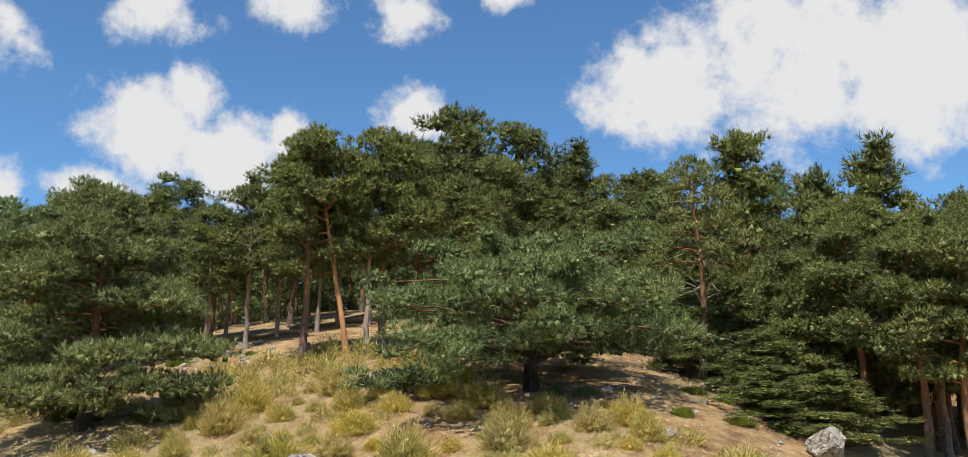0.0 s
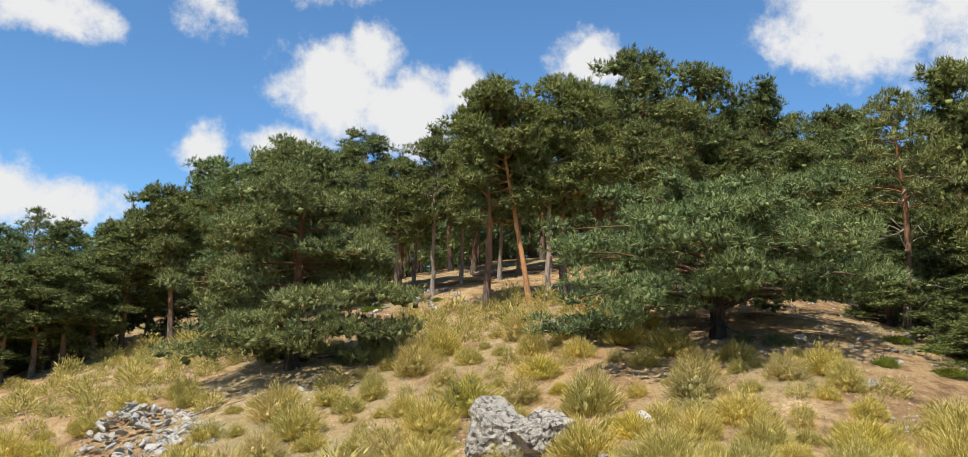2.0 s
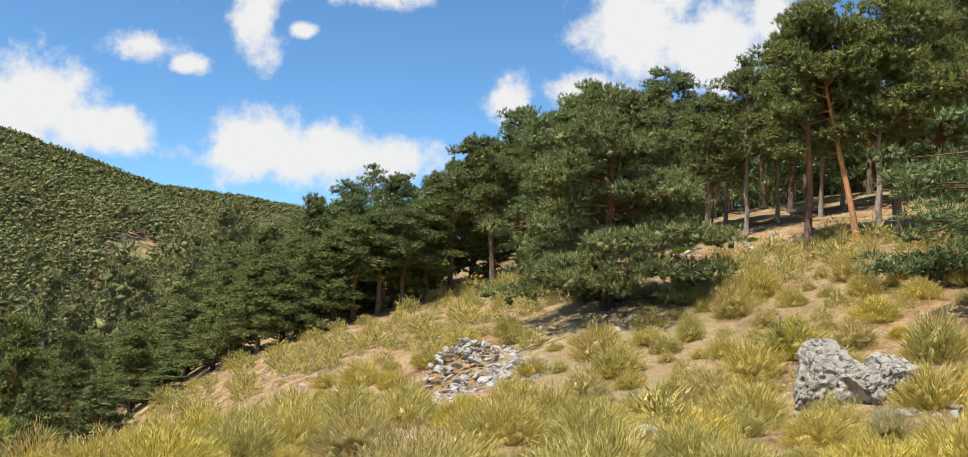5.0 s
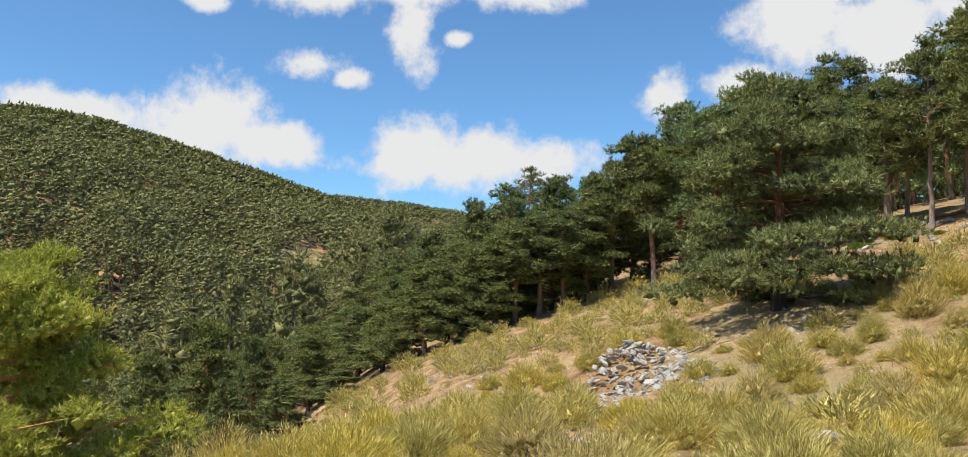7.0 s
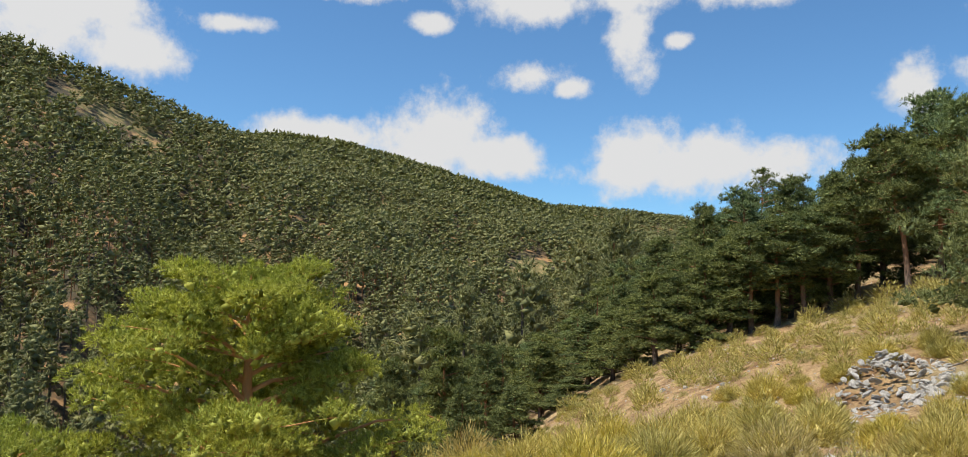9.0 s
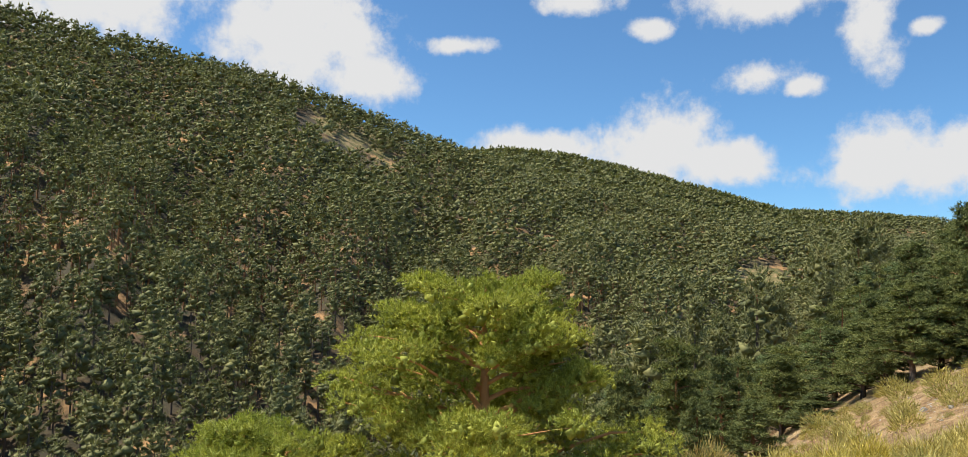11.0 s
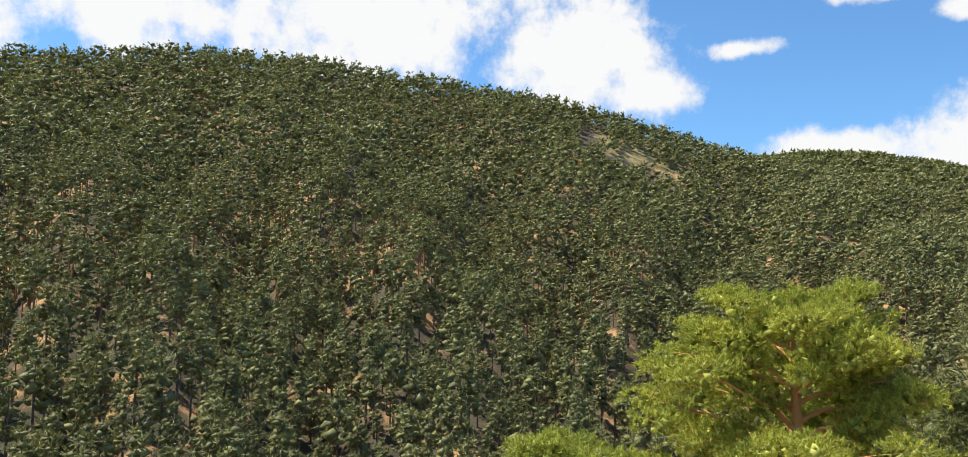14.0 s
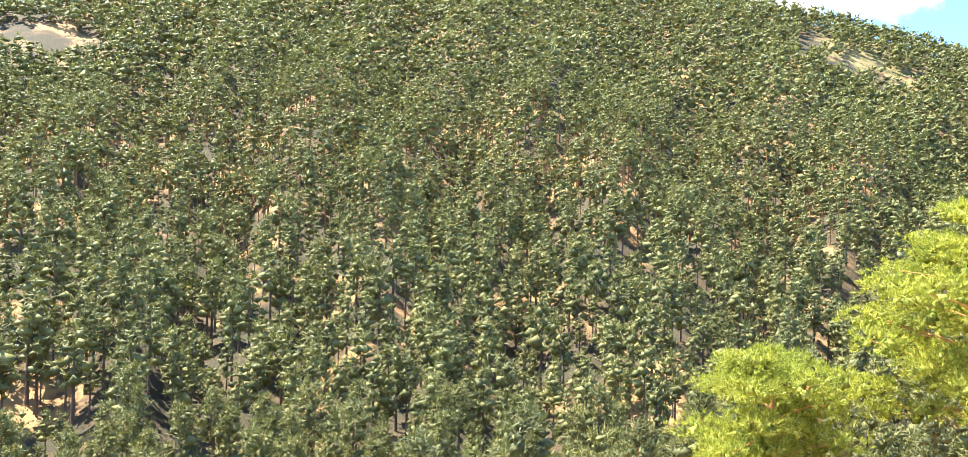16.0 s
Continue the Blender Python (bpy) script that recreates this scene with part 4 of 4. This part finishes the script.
tagged(new("far_shrubs", fast_mesh("far_shrubs", np.concatenate(far_v), np.concatenate(far_f), BROOM)), "yellow-green broom scrub along the wood's edge", "shrub", kind="stuff")
print("shrubs", shrub_count, len(far_v))


# ---- rocks ----
def rock(seed, size, mat, name, label, group="", rough=0.28, cuts=3):
    """A weathered rock: a lump cut by flat cleavage faces and roughened."""
    rng = np.random.default_rng(seed)
    bm = bmesh.new()
    bmesh.ops.create_icosphere(bm, subdivisions=cuts, radius=1.0)
    planes = [(Vector(unit(rng.normal(0, 1, 3))), rng.uniform(0.5, 0.82)) for k in range(13)]
    for v in bm.verts:
        p = v.co.copy()
        for n, d in planes:
            over = p.dot(n) - d
            if over > 0:
                p -= n * over * 0.97
        q = p * 2.6 + Vector((seed, 0, 0))
        crack = min(0.0, noise.voronoi(q * 1.3)[0][1] - noise.voronoi(q * 1.3)[0][0] - 0.16)
        p += p.normalized() * (noise.fractal(q, 0.8, 2.1, 5) * rough * 0.3 + crack * 0.45)
        v.co = Vector((p.x * size[0], p.y * size[1], p.z * size[2]))
    me = bpy.data.meshes.new(name)
    bm.to_mesh(me)
    bm.free()
    me.materials.append(mat)
    return tagged(new(name, me), label, "rock", group)


def lay(ob, az, d, sink, turn=0, tilt=0):
    x, y = polar(az, d)
    ob.matrix_basis = pose(x, y, ground_at(x, y) + sink, tilt, 0, turn)
    return ob


lay(rock(301, (1.2, 1.0, 0.9), ROCK, "boulder", "grey weathered boulder with angular top", cuts=5), -10.95, 18.6, 0.4, 20, 8)
lay(rock(302, (0.78, 0.75, 0.75), ROCK, "boulder", "rounded cracked boulder leaning against a larger one", cuts=5), -8.35, 18.2, 0.3, 70)
lay(rock(303, (0.62, 0.55, 0.6), ROCK, "boulder", "grey boulder beside the dark wood", cuts=4), 21.0, 25.0, 0.35, 40)
lay(rock(304, (0.75, 0.5, 0.22), ROCK_PALE, "flat_rock", "pale flat rock slab bedded in the soil", cuts=4), -26.2, 9.7, 0.1, 10)
lay(rock(305, (0.28, 0.22, 0.2), ROCK, "boulder", "small grey boulder under the juniper", cuts=3), 14.2, 30.0, 0.08, 10)
lay(rock(306, (0.26, 0.2, 0.34), ROCK_PALE, "boulder", "pale upright stone among broom shrubs", cuts=3), -1.6, 19.5, 0.18, 50)

STONES = [rock(320 + k, (0.5, 0.5 * random.uniform(0.6, 1), 0.5 * random.uniform(0.35, 0.7)), ROCK_PALE if k % 2 else ROCK, "stone",
               "angular grey stone lying on dry soil" if k % 2 == 0 else "pale angular stone lying on dry soil", "loose stones on the slope", 0.35, 2) for k in range(8)]
stone_used = 0


def put_stone(x, y, size, parent=None, lift=0.0):
    """One of the stones; the first of each shape is used itself."""
    global stone_used
    src = STONES[stone_used % 8] if parent is None else STONES[(2 * stone_used + 1) % 8]
    if parent is None and stone_used < 8:
        ob = src
    else:
        ob = src.copy()
        scene.collection.objects.link(ob)
        if parent:
            for key in ("label", "category", "group"):
                del ob[key]
            ob.parent = parent
    stone_used += 1
    z = ground_at(x, y) + lift
    spin = pose(0, 0, 0, random.uniform(-25, 25), random.uniform(-25, 25), random.uniform(0, 360)) @ Matrix.Diagonal((size, size, size, 1))
    if parent:
        spin = pose(0, 0, 0, random.uniform(20, 75), random.uniform(-35, 35), random.uniform(0, 360)) @ Matrix.Diagonal((size * 1.2, size * 0.8, size * 0.6, 1))
    if parent:
        p = parent.location
        ob.matrix_basis = Matrix.Translation((x - p.x, y - p.y, z - p.z)) @ spin
    else:
        ob.matrix_basis = Matrix.Translation((x, y, z + 0.05 * size)) @ spin


# stony strips and the loose stones round the outcrops
for az, d, wide, deep_, n, big in ((-32.0, 23.0, 2.6, 2.0, 34, 0.36), (-22.0, 15.5, 1.6, 1.6, 16, 0.5), (-27.0, 20.0, 2.6, 2.6, 26, 0.3), (-7.0, 16.4, 2.2, 1.3, 22, 0.4),
                                   (-17.0, 44.0, 3.0, 3.0, 22, 0.7), (-12.0, 42.0, 4.0, 4.0, 12, 0.5), (-14.0, 19.0, 2.0, 1.0, 14, 0.4), (12.0, 26.0, 3.0, 3.0, 16, 0.4),
                                   (-24.0, 27.0, 2.0, 1.5, 16, 0.35), (-42.0, 33.0, 4.0, 4.0, 14, 0.4), (-2.0, 30.0, 5.0, 3.0, 16, 0.4), (-48.0, 24.0, 1.4, 1.0, 12, 0.35)):
    cx, cy = polar(az, d)
    for k in range(n):
        put_stone(cx + random.gauss(0, wide * 0.5), cy + random.gauss(0, deep_ * 0.5), big * random.uniform(0.35, 1.2) * (1.6 if random.random() < 0.12 else 1))


def outcrop(az, d, wide, deep_, tall, n, label):
    """Shattered bedrock: a heap of upended slabs."""
    cx, cy = polar(az, d)
    root = new("rock_outcrop")
    root.location = (cx, cy, ground_at(cx, cy))
    for k in range(n):
        t, q = random.uniform(-1, 1), random.uniform(-1, 1)
        if t * t + q * q > 1:
            continue
        x = cx + t * wide * 0.5 * math.cos(radians(az)) + q * deep_ * 0.5 * math.sin(radians(az))
        y = cy - t * wide * 0.5 * math.sin(radians(az)) + q * deep_ * 0.5 * math.cos(radians(az))
        high = tall * max(0.0, 1 - 1.2 * math.hypot(t + 0.2, q - 0.3)) * random.uniform(0.2, 1.0)
        put_stone(x, y, random.uniform(0.1, 0.34) * (1.5 if random.random() < 0.12 else 1), root, high)
    return tagged(root, label, "rock")


outcrop(-33.3, 26.2, 3.2, 4.6, 1.0, 375, "shattered pale rock outcrop on the slope")
outcrop(-30.2, 25.0, 1.8, 2.4, 0.3, 120, "low pale rock outcrop beside broom")
outcrop(-43.6, 44.0, 2.6, 2.0, 0.9, 60, "grey rock outcrop at the wood's edge")


# ---- dry grass and litter ----
def scatter_grass():
    rng = np.random.default_rng(41)
    n = 9000
    az, d = rng.uniform(-62, 24, n), 8.5 + 42 * rng.random(n) ** 0.9
    x, y = polar(az, d)
    keep = (-0.79 * x - 0.61 * y - 6.2 < 5) & (np.sin(x * 0.7) * np.sin(y * 0.6 + 1) + rng.normal(0, 0.5, n) > 0.0)
    x, y = x[keep], y[keep]
    c = np.stack([x, y, ground_z(x, y)], 1)
    up = unit(np.stack([rng.normal(0, 0.4, len(x)), rng.normal(0, 0.4, len(x)), np.ones(len(x))], 1))
    v, f = blades(rng, c, up, unit(rng.normal(0, 1, c.shape)), 7, 0.13, 0.014, 0.4)
    tagged(new("dry_grass", fast_mesh("dry_grass", v, f, GRASS)), "sparse dry straw-coloured grass on sandy soil", "grass", kind="stuff")


scatter_grass()


def scatter_gravel():
    rng = np.random.default_rng(43)
    n = 13000
    az, d = rng.uniform(-60, 24, n), 8.5 + 42 * rng.random(n) ** 0.9
    x, y = polar(az, d)
    keep = (-0.79 * x - 0.61 * y - 6.2 < 5) & (np.sin(x * 0.5 + 1) * np.sin(y * 0.55) + rng.normal(0, 0.4, n) > 0.15)
    x, y = x[keep], y[keep]
    c = np.stack([x, y, ground_z(x, y)], 1)
    v, f = clumps(rng, c, np.tile([0.0, 0.0, 1.0], (len(c), 1)) + rng.normal(0, 0.3, c.shape), rng.uniform(0.02, 0.07, len(c)), 0.4, 0.6)
    tagged(new("gravel", fast_mesh("gravel", v, f, ROCK_PALE)), "pale gravel scattered over dry soil", "gravel", kind="stuff")


scatter_gravel()


# ---- junipers, the dead bush, the sapling and the fallen wood ----
def cushion(name, seed, az, d, size, mat, label, count=1600, flat=0.5):
    rng = np.random.default_rng(seed)
    _, (v, f) = broom_mesh(rng, seed, count, flat, 0.03, 0.12)
    root = new(name)
    part("crown", fast_mesh("crown", v, f, mat), root)
    sv, sf = blades(rng, rng.normal(0, 0.05, (20, 3)) * np.array([1, 1, 0]), unit(rng.normal(0, 1, (20, 3)) + np.array([0, 0, 1.5])), unit(rng.normal(0, 1, (20, 3))), 1, 0.3, 0.03, 0.1)
    part("woody_base", fast_mesh("woody_base", sv, sf, BARK), root)
    x, y = polar(az, d)
    root.matrix_basis = pose(x, y, ground_at(x, y) - 0.04, 0, 0, seed * 40) @ Matrix.Diagonal((*size, 1))
    return tagged(root, label, "shrub")


for k, (az, d, sx, sz) in enumerate(((15.5, 28.5, 1.8, 0.6), (17.2, 27.5, 1.6, 0.6), (13.4, 29.0, 1.2, 0.6), (18.6, 26.5, 0.9, 0.5), (12.6, 25.0, 0.8, 0.6), (16.0, 25.5, 1.1, 0.5),
                                     (-17.2, 43.0, 1.3, 0.6), (-19.2, 42.0, 1.6, 0.7), (-15.0, 42.0, 0.9, 0.5))):
    cushion("juniper", 400 + k, az, d, (sx, sx * 0.8, sz), JUNIPER, "low bright green juniper mat on stony soil")
for k, (az, d, sx, sz) in enumerate(((0.4, 26.2, 1.0, 0.6), (4.6, 26.3, 0.7, 0.5), (6.6, 26.0, 1.0, 0.5), (-21.0, 29.5, 0.9, 0.7), (-22.0, 41.0, 1.2, 0.8))):
    cushion("juniper", 420 + k, az, d, (sx, sx * 0.8, sz), NEEDLE_BLUE, "dark juniper bush in the pine's shade", 1300, 0.8)
cushion("dead_bush", 430, -5.0, 33.0, (1.1, 0.9, 0.8), NEEDLE_DRY, "dead bush with rust-brown needles", 1500, 0.8)
stand(pine("pine_sapling", 431, 1.1, 0.2, 0.35, "cone", NEEDLE_BLUE, BARK_DARK, limbs=10, pads=1, tufts=10, blade=(0.06, 0.02), per=2, trunk_r=0.03,
           pad=(0.14, 0.1), label="small pine sapling among broom shrubs"), -13.7, 23.0)
stand(pine("young_pine", 432, 0.75, 0.3, 2.0, "dome", NEEDLE_BLUE, BARK_DARK, limbs=8, pads=3, tufts=32, blade=(0.15, 0.045), per=4, trunk_r=0.06,
           pad=(0.42, 0.16), rise=0.05, label="low sprawling young pine beside the spreading pine"), -5.2, 27.4)


def dead_pine(az, d):
    """A half-dead pine: bare pale crooked branches down its trunk, a thin olive crown at the top."""
    rng = np.random.default_rng(9)
    root = new("half_dead_pine")
    t = np.linspace(0, 1, 12)
    path = np.stack([0.2 * np.sin(4 * t), 0.15 * np.sin(5 * t + 1), -0.2 + 8.2 * t], 1)
    part("trunk", fast_mesh("trunk", *tube(path, 0.15 * (1 - 0.75 * t), 8), BARK, True), root)
    for k in range(18):
        z = rng.uniform(0.8, 4.8)
        ang = rng.uniform(0, 6.3) if k % 3 else math.pi + rng.normal(0, 0.5)
        base = np.array([0.2 * math.sin(4 * z / 8.2), 0.15 * math.sin(5 * z / 8.2 + 1), z])
        ln = rng.uniform(0.7, 1.7)
        steps = np.linspace(0, 1, 7)[:, None]
        bend = np.array([math.cos(ang), math.sin(ang), rng.uniform(-0.2, 0.5)]) * ln * steps
        bend[:, 2] += np.sin(steps[:, 0] * rng.uniform(2, 5)) * 0.3 * rng.choice((-1, 1))
        bend[:, :2] += np.sin(steps * 5 + k)[:, :1] * 0.12
        part("dead_branch", fast_mesh("dead_branch", *tube(base + bend, 0.03 * (1 - 0.8 * steps[:, 0]), 5), DEADWOOD, True), root)
    pts, ways, faces = [], [], []
    for k in range(30):
        s = (k + 0.5) / 30
        ang, z = 2.4 * k, 4.2 + 4.0 * s
        out = np.array([math.cos(ang), math.sin(ang), 0.1]) * 2.0 * (1 - 0.75 * s) * rng.uniform(0.6, 1.1)
        base = np.array([0.2 * math.sin(4 * z / 8.2), 0.15 * math.sin(5 * z / 8.2 + 1), z])
        part("branch", fast_mesh("branch", *tube(*limb(rng, base, base + out, 0.035, 0.05), 4), BARK, True), root)
        a, b, g = pad_tufts(rng, base + out, 0.55, 0.26, 40)
        pts.append(a)
        ways.append(b)
        faces.append(g)
    green = blades(rng, np.concatenate(pts), np.concatenate(ways), np.concatenate(faces), 10, 0.2, 0.034, 0.6, 0.4)
    part("crown", fast_mesh("crown", *green, NEEDLE_OLIVE), root)
    return tagged(stand(root, az, d), "half-dead pine with crooked pale bare branches", "tree")


dead_pine(14.0, 32.5)


def fallen_log(seed, az, d, ln, r, turn, mat, label):
    rng = np.random.default_rng(seed)
    x, y = polar(az, d)
    t = np.linspace(-0.5, 0.5, 8)
    px, py = x + ln * t * math.cos(radians(turn)), y + ln * t * math.sin(radians(turn))
    path = np.stack([px, py, ground_z(px, py) + r * 0.8 + rng.normal(0, 0.02, 8)], 1)
    return tagged(new("fallen_branch", fast_mesh("fallen_branch", *tube(path, r * (0.9 - 0.5 * (t + 0.5)), 6), mat, True)), label, "branch")


fallen_log(1, 7.5, 30.0, 3.2, 0.06, -15, DEADWOOD, "grey fallen branch on the sandy ground")
fallen_log(2, -14.0, 47.0, 4.5, 0.14, 12, BARK, "fallen pine log among the trunks")
fallen_log(3, -10.0, 50.0, 5.0, 0.15, -8, BARK_GREY, "grey fallen pine log among the trunks")
fallen_log(4, -28.5, 27.0, 1.4, 0.03, 40, DEADWOOD, "thin bleached branch lying by the shrubs")
